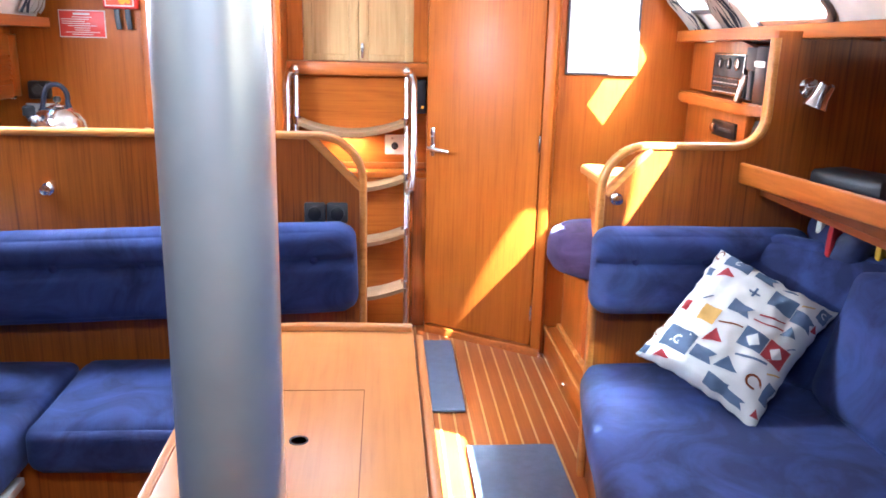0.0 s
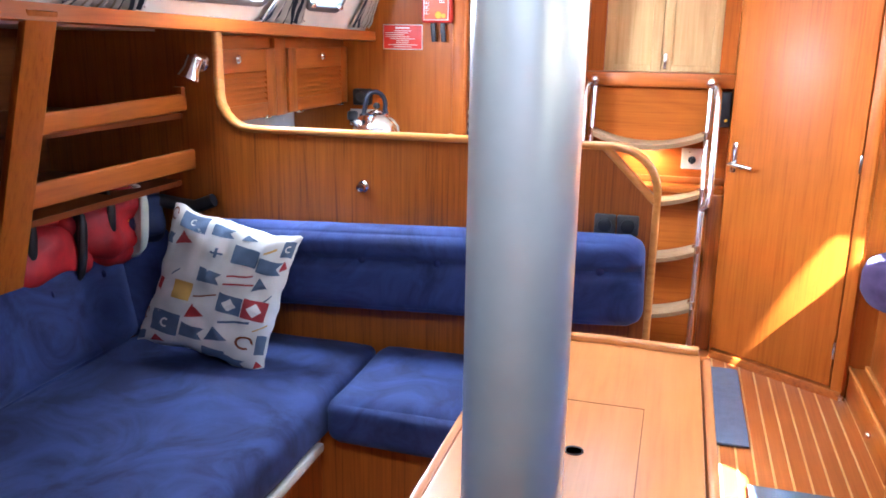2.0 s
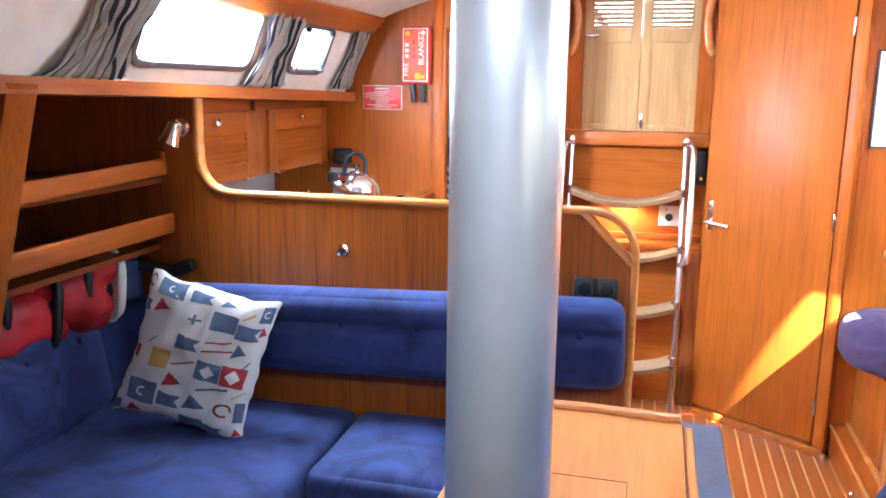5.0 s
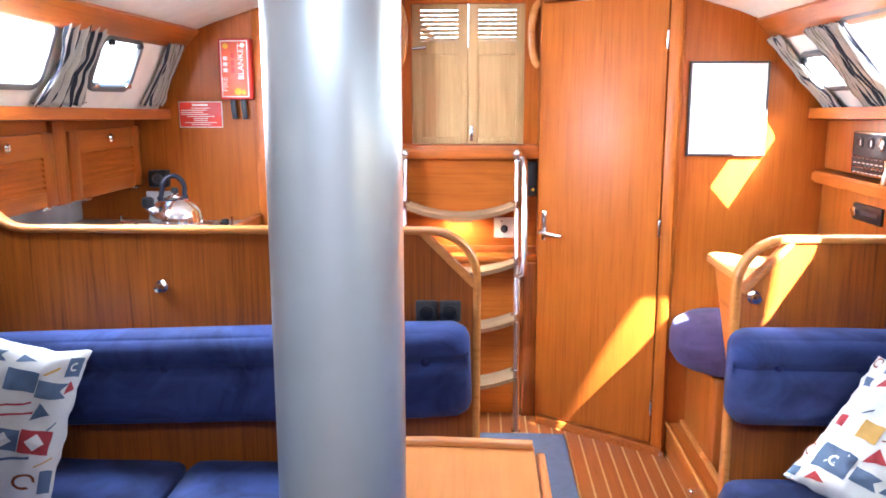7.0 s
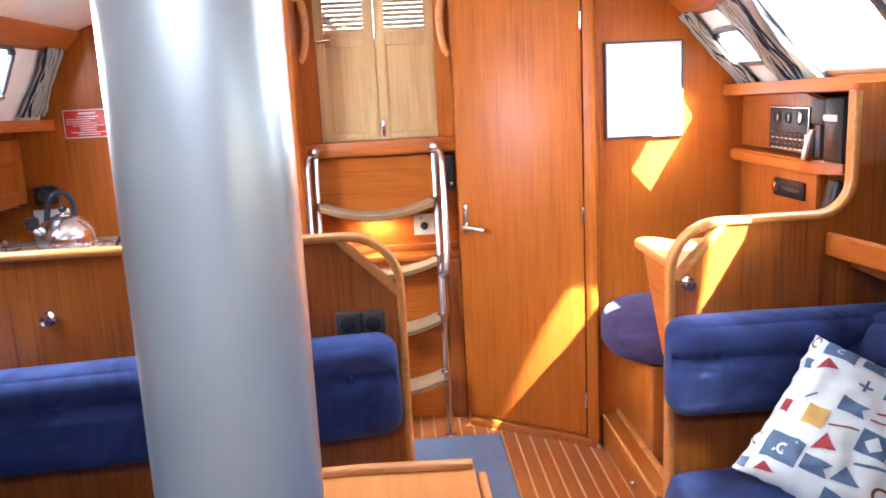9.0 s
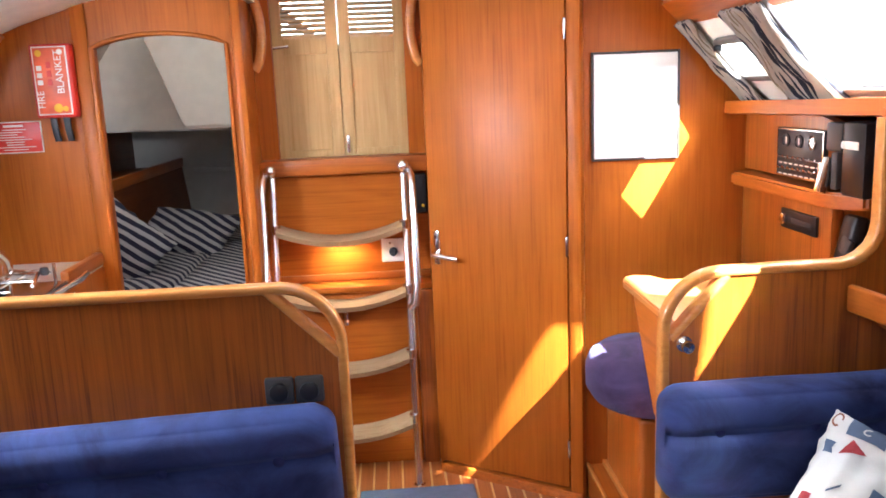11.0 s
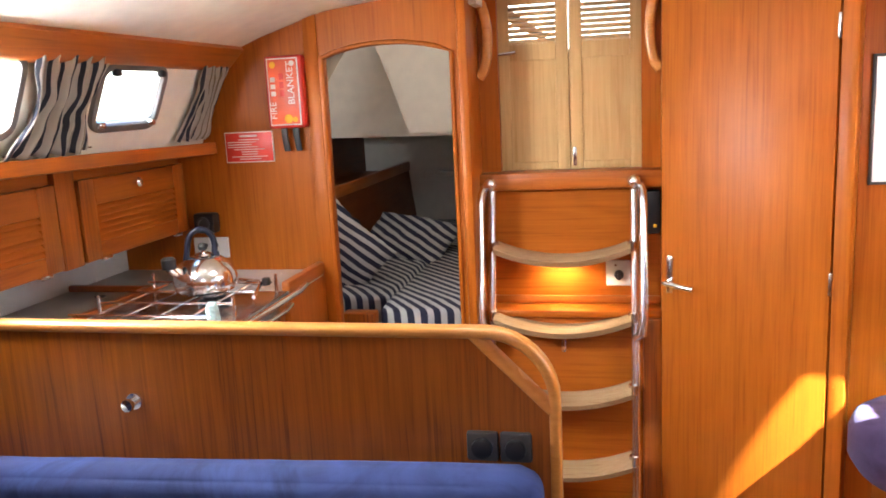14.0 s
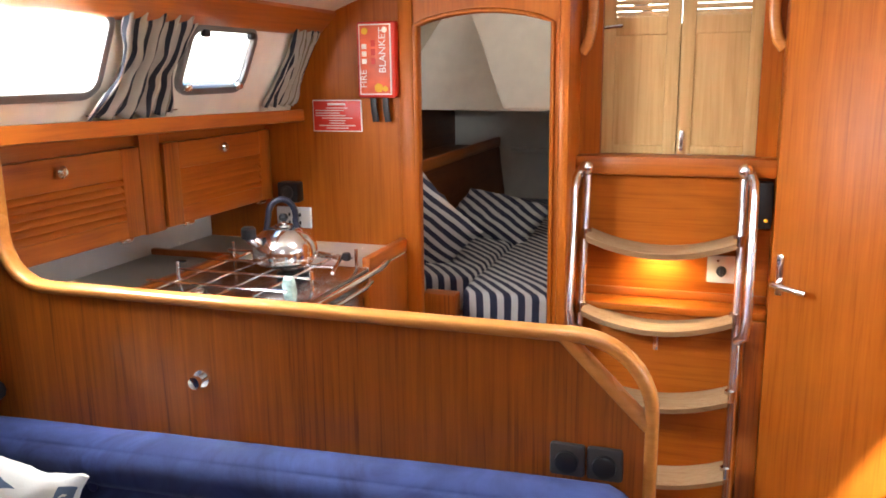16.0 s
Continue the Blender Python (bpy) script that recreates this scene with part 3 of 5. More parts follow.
setting("trim_nav_brace", sweep([(1.086, yt, 0.943), (1.212, yt, 1.082)], rounded(0.021, 0.038, 0.009, 4)), M_TRIM, "diagonal honey wood capping under the grab bow", "trim")


# ---- shelves along both sides ----
def ledge(name, sgn, y1, prof, mat, label, category):
    bm = bmesh.new()
    ring_a, ring_b = [], []
    for x, h in prof:
        xx = x if sgn < 0 else 2 * CX - x + 0.075
        ring_a.append(bm.verts.new((xx, Y0, 0.395 + h + (3.9 - Y0) * 0.02)))
        ring_b.append(bm.verts.new((xx, y1, 0.395 + h + (3.9 - y1) * 0.02)))
    n = len(prof)
    for i in range(n):
        bm.faces.new((ring_a[i], ring_a[(i + 1) % n], ring_b[(i + 1) % n], ring_b[i]))
    bm.faces.new(ring_a)
    bm.faces.new(ring_b)
    return setting(name, bm, mat, label, category)


SHELF = [(-1.25, 1.0), (-1.25, 1.018), (-1.035, 1.018), (-1.035, 1.028), (-1.015, 1.028), (-1.012, 0.988), (-1.03, 0.984), (-1.04, 1.0)]
DECK = [(-2.0, 0.985), (-2.0, 1.012), (-1.252, 1.012), (-1.252, 0.985)]
for side, sgn, yend in (("port", -1, YB), ("starboard", 1, YR)):
    ledge("shelf_" + side, sgn, yend, SHELF, M_WOODY, "long varnished shelf with raised front edge under the windows", "shelf")
    ledge("deck_" + side, sgn, yend, DECK, M_VINYL, "white side deck outside the windows", "deck")

# locker shelves: the shade on them is painted into their dark wood
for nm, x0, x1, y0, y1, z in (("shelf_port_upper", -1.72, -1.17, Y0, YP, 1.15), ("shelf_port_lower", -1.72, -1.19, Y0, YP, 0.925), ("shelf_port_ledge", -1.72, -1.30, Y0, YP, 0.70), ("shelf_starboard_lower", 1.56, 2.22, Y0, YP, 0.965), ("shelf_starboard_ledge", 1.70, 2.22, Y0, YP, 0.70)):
    setting(nm, box(x0, x1, y0, y1, z - 0.018, z, 0), M_DARKSHADE, "varnished locker shelf along the hull, coloured dark for shade", "shelf")


def fiddle(line, h, label):
    bm = sweep(line, rounded(h, 0.02, 0.008, 3), Vector((1, 0, 0)))
    return setting("trim_fiddle", bm, M_WOODY, label, "fiddle rail")


fiddle([(-1.16, YP - 0.002, 1.185), (-1.118, 1.75, 1.178)], 0.055, "varnished fiddle rail of the upper shelf")
fiddle([(-1.14, YP - 0.002, 1.0), (-1.168, 1.78, 0.993), (-1.14, 1.0, 0.99), (-1.1, Y0, 0.99)], 0.066, "varnished fiddle rail of the lower shelf")
fiddle([(1.495, YP - 0.002, 1.015), (1.55, 1.8, 1.03), (1.60, Y0, 1.03)], 0.062, "varnished fiddle rail along the hull shelf")
for y in (1.76, 0.3):
    setting("trim_shelf_upright", sweep([(-1.02, y, 1.45), (-1.20, y - 0.02, 0.765)], rounded(0.022, 0.10, 0.006, 2), Vector((0, 1, 0))), M_PLY, "leaning varnished upright between the shelves", "upright")
setting("trim_shelf_block", box(-1.185, -1.15, YP - 0.028, YP - 0.002, 1.165, 1.235, 0.004), M_WOOD, "small wooden block at the end of the shelf rail", "block")


# ---- galley ----
def cupboard_door(y0, y1, knob_y, latch_ys):
    e = thing("galley_cupboard", (-1.16, (y0 + y1) / 2, 1.09), "varnished cupboard door with louvred panel and chrome knob", "cupboard", "galley cupboards")
    xa, xb = -1.175, -1.152
    z0, z1 = 1.092, 1.352
    st = 0.075
    part("stile", box(xa, xb, y0, y0 + st, z0, z1, 0.004), M_WOOD, e)
    part("stile", box(xa, xb, y1 - st, y1, z0, z1, 0.004), M_WOOD, e)
    part("rail", box(xa, xb, y0 + st, y1 - st, z1 - 0.085, z1 - 0.002, 0.003), M_WOODY, e)
    part("rail", box(xa, xb, y0 + st, y1 - st, z0 + 0.002, z0 + 0.055, 0.003), M_WOODY, e)
    part("backing", box(xa, xa + 0.006, y0 + st, y1 - st, z0 + 0.05, z1 - 0.08, 0), M_WOODY, e)
    n = 6
    h = (z1 - 0.085 - z0 - 0.055) / n
    for i in range(n):
        zc = z0 + 0.055 + h * (i + 0.5)
        prof = [(xa + 0.006, zc - h / 2), (xb - 0.001, zc - h / 2 + 0.001), (xb - 0.002, zc - h / 2 + 0.007), (xa + 0.008, zc + h / 2)]
        part("slat", along(prof, y0 + st, y1 - st), M_WOODY, e)
    part("knob", lathe([(0.008, 0), (0.008, 0.008), (0.016, 0.012), (0.017, 0.02), (0.010, 0.027), (0.002, 0.028)], (xb, knob_y, 1.315), 18, "x"), M_CHROME, e, "round chrome knob")
    for ly in latch_ys:
        part("latch", box(xb - 0.002, xb + 0.012, ly - 0.025, ly + 0.025, z0 - 0.006, z0 + 0.006, 0.003), M_CHROME, e, "small chrome latch")
    return e


cupboard_door(2.56, 3.135, 2.82, [3.04])
cupboard_door(3.245, 3.862, 3.54, [3.33, 3.77])
setting("wall_galley_lockers", box(-1.72, -1.18, YP + PT, YB, 1.085, 1.40, 0.003), M_WOODY, "varnished locker fronts over the galley worktop", "wall")
setting("wall_galley_divider", box(-1.18, -1.158, 3.145, 3.237, 1.087, 1.39, 0.003), M_WOOD, "varnished post between the cupboard doors", "trim")
for y in (2.75, 3.5):
    e = thing("under_shelf_light", (-1.10, y, 1.395), "small round chrome lamp under the shelf", "lamp", "under-shelf lamps")
    part("rim", lathe([(0.032, 0.012), (0.034, 0.0), (0.022, -0.006), (0.018, 0.0)], (-1.10, y, 1.392 + (3.9 - y) * 0.02), 20), M_CHROME, e)

worktop = thing("galley_worktop", (-1.1, 3.2, 0.0), "pale laminate galley worktop with wooden fiddles", "worktop")
part("top", slab([(-1.72, YP + PT, 0.905), (-1.12, YP + PT, 0.905), (-1.12, 3.52, 0.905), (-0.62, 3.52, 0.905), (-0.62, YB, 0.905), (-1.72, YB, 0.905)], Vector((0, 0, 0.025))), M_WHITE, worktop)
part("inset_lid", box(-1.44, -1.15, 2.62, 3.50, 0.930, 0.934, 0.002), M_COUNTER, worktop, "grey-green laminate fridge lid")
part("inset_lid", box(-1.44, -1.02, 3.545, 3.86, 0.930, 0.933, 0.002), M_COUNTER, worktop, "grey-green laminate surface")
part("backsplash", box(-1.47, -1.45, YP + PT, YB, 0.93, 1.085, 0.003), M_WHITE, worktop, "white laminate upstand")
part("fiddle", box(-1.45, -1.10, 3.508, 3.53, 0.93, 0.953, 0.005), M_WOODX, worktop, "varnished fiddle strip")
part("fiddle", box(-1.145, -1.118, YP + PT, 3.51, 0.93, 0.953, 0.005), M_WOODY, worktop, "varnished fiddle strip")
part("fiddle", box(-0.645, -0.615, 3.54, YB, 0.915, 0.962, 0.006), M_WOODY, worktop, "varnished fiddle strip")
part("lid_ring", lathe([(0.018, 0.0), (0.018, 0.003), (0.010, 0.004)], (-1.265, 3.43, 0.934), 16), M_BLACK, worktop, "recessed black lift ring")
setting("wall_galley_front", box(-0.64, -0.615, 3.53, YB, -0.05, 0.91, 0.004), M_PLY, "varnished front of the galley locker", "locker front")
setting("wall_galley_locker_side", box(-1.2, -0.64, 3.53, 3.55, -0.05, 0.905, 0), M_WOOD, "varnished side of the galley locker", "locker side")
setting("wall_galley_fridge_side", box(-1.14, -1.12, YP + PT, 3.53, -0.05, 0.905, 0), M_WOOD, "varnished front of the galley unit", "locker front")

# cooker
cooker = thing("cooker", (-0.86, 3.2, 0.0), "stainless steel gimballed gas cooker with chrome pan rails", "cooker")
part("body", box(-1.10, -0.63, 2.84, 3.49, 0.30, 0.905, 0.012), M_STEEL, cooker)
part("hob", box(-1.11, -0.60, 2.83, 3.50, 0.905, 0.942, 0.008), M_STEEL, cooker, "shiny stainless hob tray")
for cx, cy in ((-0.90, 3.0), (-0.78, 3.33)):
    b_ = part("burner", lathe([(0.05, 0), (0.05, 0.012), (0.035, 0.018), (0.035, 0.026), (0.0, 0.028)], (cx, cy, 0.942), 24), M_BLACK, cooker, "black cast burner")
    part("burner_cap", lathe([(0.028, 0), (0.026, 0.006), (0.0, 0.007)], (cx, cy, 0.970), 20), M_STEEL, b_)
for x in (-1.0, -0.9, -0.8, -0.7):
    part("pan_bar", tube([(x, 2.86, 0.980), (x, 3.47, 0.980)], 0.004, 8), M_CHROME, cooker)
for y in (2.9, 3.03, 3.17, 3.31, 3.44):
    part("pan_bar", tube([(-1.08, y, 0.984), (-0.63, y, 0.984)], 0.004, 8), M_CHROME, cooker)
for x, y in ((-1.08, 2.86), (-0.63, 2.86), (-1.08, 3.47), (-0.63, 3.47), (-1.08, 3.17), (-0.63, 3.17)):
    part("pan_post", tube([(x, y, 0.93), (x, y, 1.005)], 0.006, 8), M_CHROME, cooker)
part("guard_rail", tube([(-0.56, 2.83, 0.95), (-0.545, 2.95, 0.95), (-0.545, 3.46, 0.95), (-0.56, 3.55, 0.95)], 0.010, 12), M_CHROME, cooker, "polished chrome guard rail")
part("guard_rail", tube([(-0.585, 2.84, 0.90), (-0.57, 2.95, 0.90), (-0.57, 3.40, 0.90), (-0.585, 3.48, 0.90)], 0.008, 12), M_CHROME, cooker, "polished chrome lower rail")
part("pot_clamp", tube([(-0.62, 3.28, 0.975), (-0.66, 3.42, 0.985), (-0.80, 3.47, 0.98)], 0.006, 8), M_CHROME, cooker)
part("clamp_knob", lathe([(0.0, -0.014), (0.012, -0.012), (0.015, 0.0), (0.012, 0.012), (0.0, 0.014)], (-0.645, 3.43, 0.99), 14), M_BLACK, cooker, "black clamp knob")
part("clamp_rod", tube([(-0.86, 3.47, 0.995), (-0.65, 3.43, 0.99)], 0.005, 8), M_CHROME, cooker)
for y in (3.0, 3.12, 3.28):
    part("knob", lathe([(0.02, 0.0), (0.02, 0.015), (0.016, 0.024), (0.0, 0.025)], (-0.63, y, 0.86), 16, "x"), M_BLACK, cooker)
part("lighter_handle", padded(pose(-0.65, 3.08, 0.975, 20, 0, 15), 0.035, 0.035, 0.075, 0.002, 0.012, 0, cells=4), M_CLOTH, cooker, "pale green cloth over the rail")

kettle = thing("kettle", (-0.80, 3.325, 0.99), "polished whistling kettle with navy handle on the hob", "kettle")
kx, ky, kz = -0.80, 3.325, 0.988
part("body", lathe([(0.0, 0.0), (0.086, 0.0), (0.097, 0.009), (0.100, 0.033), (0.095, 0.060), (0.078, 0.088), (0.050, 0.107), (0.030, 0.113), (0.0, 0.115)], (kx, ky, kz), 40), M_CHROME, kettle, "mirror-polished steel body")
part("lid", lathe([(0.03, 0.0), (0.026, 0.006), (0.008, 0.010), (0.008, 0.016), (0.0, 0.016)], (kx, ky, kz + 0.111), 24), M_CHROME, kettle)
part("lid_knob", lathe([(0.006, 0), (0.013, 0.006), (0.015, 0.015), (0.010, 0.024), (0.0, 0.026)], (kx, ky, kz + 0.125), 18), M_BLACK, kettle, "black round knob")
part("spout", sweep([(kx - 0.045, ky - 0.05, kz + 0.055), (kx - 0.062, ky - 0.075, kz + 0.078), (kx - 0.068, ky - 0.086, kz + 0.090)], ring(0.017, 14), Vector((0, 1, 0))), M_CHROME, kettle)
part("whistle", lathe([(0.0, 0.0), (0.022, 0.0), (0.022, 0.03), (0.015, 0.036), (0.0, 0.036)], (kx - 0.069, ky - 0.088, kz + 0.086), 16), M_BLACK, kettle)
hp = [(kx - 0.05, ky - 0.02, kz + 0.098)] + [(kx - 0.004 + 0.038 * math.cos(radians(a)), ky + 0.016 * math.cos(radians(a)), kz + 0.142 + 0.052 * math.sin(radians(a))) for a in range(180, -21, -20)] + [(kx + 0.040, ky + 0.016, kz + 0.100)]
part("grip", sweep(hp, ring(0.0095, 12), Vector((0, 1, 0))), M_NAVYP, kettle, "dark navy plastic grip")


def wall_socket(name, x0, x1, z0, z1, mat, label, holes):
    e = thing(name, ((x0 + x1) / 2, YB, z0), label, "socket")
    part("plate", box(x0, x1, YB - 0.012, YB, z0, z1, 0.004), mat, e)
    for hx, hz in holes:
        part("pin_hole", box(hx - 0.004, hx + 0.004, YB - 0.014, YB - 0.011, hz - 0.007, hz + 0.007, 0.001), M_BLACK, e)


wall_socket("mains_socket", -1.145, -1.0, 0.98, 1.06, M_WHITE, "white double mains socket above the worktop", [(-1.09, 1.03), (-1.045, 1.03), (-1.09, 1.0), (-1.045, 1.0)])
e = thing("black_socket", (-1.072, YB, 1.08), "round black twelve-volt socket block on the bulkhead", "socket")
part("block", box(-1.116, -1.03, YB - 0.05, YB, 1.082, 1.158, 0.008), M_BLACK, e)
part("dial", lathe([(0.026, 0), (0.026, -0.008), (0.018, -0.010), (0.016, -0.004)], (-1.073, YB - 0.05, 1.12), 20, "y"), M_GREYP, e)

# ---- bulkhead signs ----

def lettering(name, text, size, m, mat, parent):
    cu = bpy.data.curves.new(name, "FONT")
    cu.body, cu.size, cu.extrude = text, size, 0.0004
    cu.align_x, cu.align_y = "LEFT", "BOTTOM"
    tmp = bpy.data.objects.new("text_tmp", cu)
    scene.collection.objects.link(tmp)
    bpy.context.view_layer.update()
    me = bpy.data.meshes.new_from_object(tmp.evaluated_get(bpy.context.evaluated_depsgraph_get()))
    bpy.data.objects.remove(tmp)
    me.transform(m)
    me.materials.clear()
    me.materials.append(mat)
    ob = new(name, me)
    ob.parent = parent
    ob.matrix_parent_inverse = Matrix.Translation(-parent.location)
    return ob


fb = thing("fire_blanket", (-0.712, YB, 1.47), "red fire blanket box with printed label on the bulkhead", "fire blanket")
part("case", box(-0.772, -0.630, YB - 0.045, YB, 1.466, 1.724, 0.010, 3), M_RED, fb)
part("front_label", box(-0.762, -0.642, YB - 0.0475, YB - 0.0445, 1.476, 1.716, 0.001), M_PRINTW, fb, "white-bordered label")
part("label_field", box(-0.757, -0.647, YB - 0.0495, YB - 0.047, 1.481, 1.711, 0.001), M_LABEL, fb, "orange-red printed field")
up90 = Matrix(((0, -1, 0, 0), (0, 0, -1, 0), (1, 0, 0, 0), (0, 0, 0, 1)))
lettering("lettering", "BLANKET", 0.036, Matrix.Translation((-0.654, YB - 0.0505, 1.550)) @ up90, M_PRINTW, fb)
lettering("lettering", "FIRE", 0.034, Matrix.Translation((-0.727, YB - 0.0505, 1.500)) @ up90, M_PRINTW, fb)
for i in range(3):
    part("printed_mark", box(-0.750, -0.732, YB - 0.0515, YB - 0.049, 1.582 + i * 0.025, 1.599 + i * 0.025, 0.0005), M_PRINTW, fb)
    part("printed_mark", box(-0.715, -0.700, YB - 0.0515, YB - 0.049, 1.580 + i * 0.030, 1.602 + i * 0.030, 0.0005), M_RED, fb)
part("printed_mark", lathe([(0.008, 0), (0.010, 0.0), (0.010, -0.002), (0.008, -0.002)], (-0.664, YB - 0.0495, 1.695), 20, "y"), M_PRINTW, fb)
for px, pz, pr in ((-0.738, 1.692, 0.012), (-0.690, 1.500, 0.016), (-0.665, 1.497, 0.010)):
    part("printed_flame", lathe([(0.0, 0.0), (pr, 0.0), (pr * 0.9, -0.001), (0.0, -0.001)], (px, YB - 0.0495, pz), 14, "y"), M_YELLOW, fb, "small yellow pictogram")
for cx in (-0.722, -0.676):
    part("pull_strap", sweep([(cx, YB - 0.026, 1.47), (cx + 0.002, YB - 0.028, 1.43), (cx + 0.006, YB - 0.022, 1.382)], rounded(0.024, 0.008, 0.003, 2), Vector((0, 1, 0))), M_BLACK, fb, "black webbing pull strap")

sg = thing("warning_sign", (-0.876, YB, 1.345), "red safety sign with white lettering on the bulkhead", "sign")
part("plate", box(-0.974, -0.779, YB - 0.005, YB, 1.344, 1.458, 0.001), M_PRINTW, sg)
part("red_field", box(-0.970, -0.783, YB - 0.0065, YB - 0.0045, 1.348, 1.454, 0.0005), M_RED, sg)
rng = random.Random(3)
part("text_bar", box(-0.912, -0.842, YB - 0.008, YB - 0.006, 1.4385, 1.4465, 0), M_PRINTW, sg)
for i in range(9):
    w = rng.uniform(0.030, 0.080)
    shift = -0.876 if i not in (1, 2, 3) else -0.962 + w
    part("text_bar", box(shift - w, shift + w, YB - 0.008, YB - 0.006, 1.4275 - i * 0.0090, 1.4307 - i * 0.0090, 0), M_PRINTW, sg)

# ---- companionway doors, ladder, engine box ----
for nm, x0, x1, latch in (("companion_door", 0.038, 0.2985, False), ("companion_door", 0.3015, 0.562, True)):
    e = thing(nm, ((x0 + x1) / 2, 4.11, 1.262), "weathered pale teak companionway door with louvred top", "door", "companionway doors")
    ya, yb = 4.098, 4.122
    part("stile", box(x0, x0 + 0.045, ya, yb, 1.2622, 1.895, 0.003), M_PALE, e)
    part("stile", box(x1 - 0.045, x1, ya, yb, 1.2622, 1.895, 0.003), M_PALE, e)
    for z0, z1 in ((1.2622, 1.292), (1.665, 1.725), (1.865, 1.895)):
        part("rail", box(x0 + 0.045, x1 - 0.045, ya, yb, z0, z1, 0.003), M_PALE, e)
    part("panel", box(x0 + 0.043, x1 - 0.043, ya + 0.008, yb - 0.006, 1.29, 1.667, 0), M_PALE, e)
    for i in range(7):
        z = 1.729 + i * 0.0195
        prof = [(ya + 0.001, z - 0.004), (ya + 0.003, z + 0.002), (yb - 0.001, z + 0.014), (yb - 0.002, z + 0.008)]
        bm = slab([(x0 + 0.045, y, zz) for y, zz in prof], Vector((x1 - x0 - 0.09, 0, 0)))
        part("louvre", bm, M_PALE, e)
    if latch:
        part("barrel_bolt", box(x0 + 0.008, x0 + 0.022, ya - 0.010, ya, 1.275, 1.345, 0.004), M_STEEL, e, "steel barrel bolt")
    else:
        part("turn_catch", sweep([(x0 - 0.01, ya - 0.012, 1.69), (x0 + 0.07, ya - 0.012, 1.697)], rounded(0.012, 0.008, 0.003, 2), Vector((0, 1, 0))), M_STEEL, e, "brushed steel turn catch")
# unseen strip added to keep daylight out of the lower door gap
setting("trim_astragal", box(0.290, 0.310, 4.1225, 4.130, 1.2622, 1.70, 0), M_PALE, "pale strip added behind the meeting edge of the doors to block light", "trim")
for sgn in (-1, 1):
    c = -0.028 if sgn < 0 else 0.624
    pts = [(c, 1.60)] + [(c - sgn * (0.004 + 0.036 * math.sin(math.pi * i / 12) ** 0.5), 1.61 + 0.28 * i / 12) for i in range(13)] + [(c, 1.83)]
    bm = sweep([(x, 4.05, z) for x, z in pts[1:-1]], rounded(0.036, 0.032, 0.012, 3))
    tagged(part("grab_handle", bm, M_TRIM), "curved honey wood grab handle beside the companionway", "grab handle", "companionway grab handles")

eng = thing("engine_box", (0.3, 3.95, 0), "varnished engine box behind the ladder", "engine cover")
part("front", box(-0.027, 0.621, 3.955, 3.975, -0.005, 0.735, 0.003), M_PLYX, eng)
part("top", box(-0.027, 0.621, 3.93, 4.05, 0.735, 0.762, 0.008), M_PLYX, eng)
part("back_rail", box(-0.027, 0.621, 4.034, 4.05, 0.762, 0.792, 0.005), M_WOODX, eng)
part("side_post", box(0.555, 0.621, 3.925, 3.957, -0.005, 0.735, 0.008), M_WOOD, eng)
part("catch", box(0.262, 0.28, 3.942, 3.955, 0.60, 0.655, 0.003), M_CHROME, eng, "chrome latch")

sp = thing("battery_switch_plate", (0.475, 4.05, 0.83), "cream switch plate with black turn switch", "switch")
part("plate", box(0.425, 0.545, 4.04, 4.05, 0.83, 0.925, 0.004), M_VINYL, sp)
part("turn_knob", lathe([(0.018, 0), (0.016, -0.014), (0.0, -0.015)], (0.472, 4.04, 0.872), 16, "y"), M_BLACK, sp)
part("turn_knob", box(0.466, 0.478, 4.018, 4.03, 0.855, 0.89, 0.003), M_BLACK, sp)
for dx, dz in ((0.03, 0.025), (0.03, 0.0), (0.03, -0.022), (-0.03, 0.03)):
    part("screw", lathe([(0.005, 0), (0.004, -0.003), (0, -0.003)], (0.49 + dx, 4.04, 0.878 + dz), 10, "y"), M_STEEL, sp)

wh = thing("winch_handle_holder", (0.59, 4.03, 1.03), "black plastic winch handle holder beside the ladder", "holder")
part("pocket", box(0.562, 0.618, 4.0, 4.05, 1.03, 1.185, 0.008), M_BLACK, wh)
part("knob", lathe([(0.007, 0), (0.006, -0.006), (0, -0.006)], (0.60, 4.0, 1.06), 12, "y"), M_YELLOW, wh, "small amber knob")

sl = thing("step_light", (0.27, 3.995, 0.915), "small courtesy lamp under the top tread", "lamp")
part("housing", box(0.215, 0.325, 3.975, 4.015, 0.915, 0.929, 0.003), M_GREYP, sl)
lad = thing("companion_ladder", (0.27, 3.75, 0), "chrome tube companionway ladder with bleached wooden treads", "ladder")
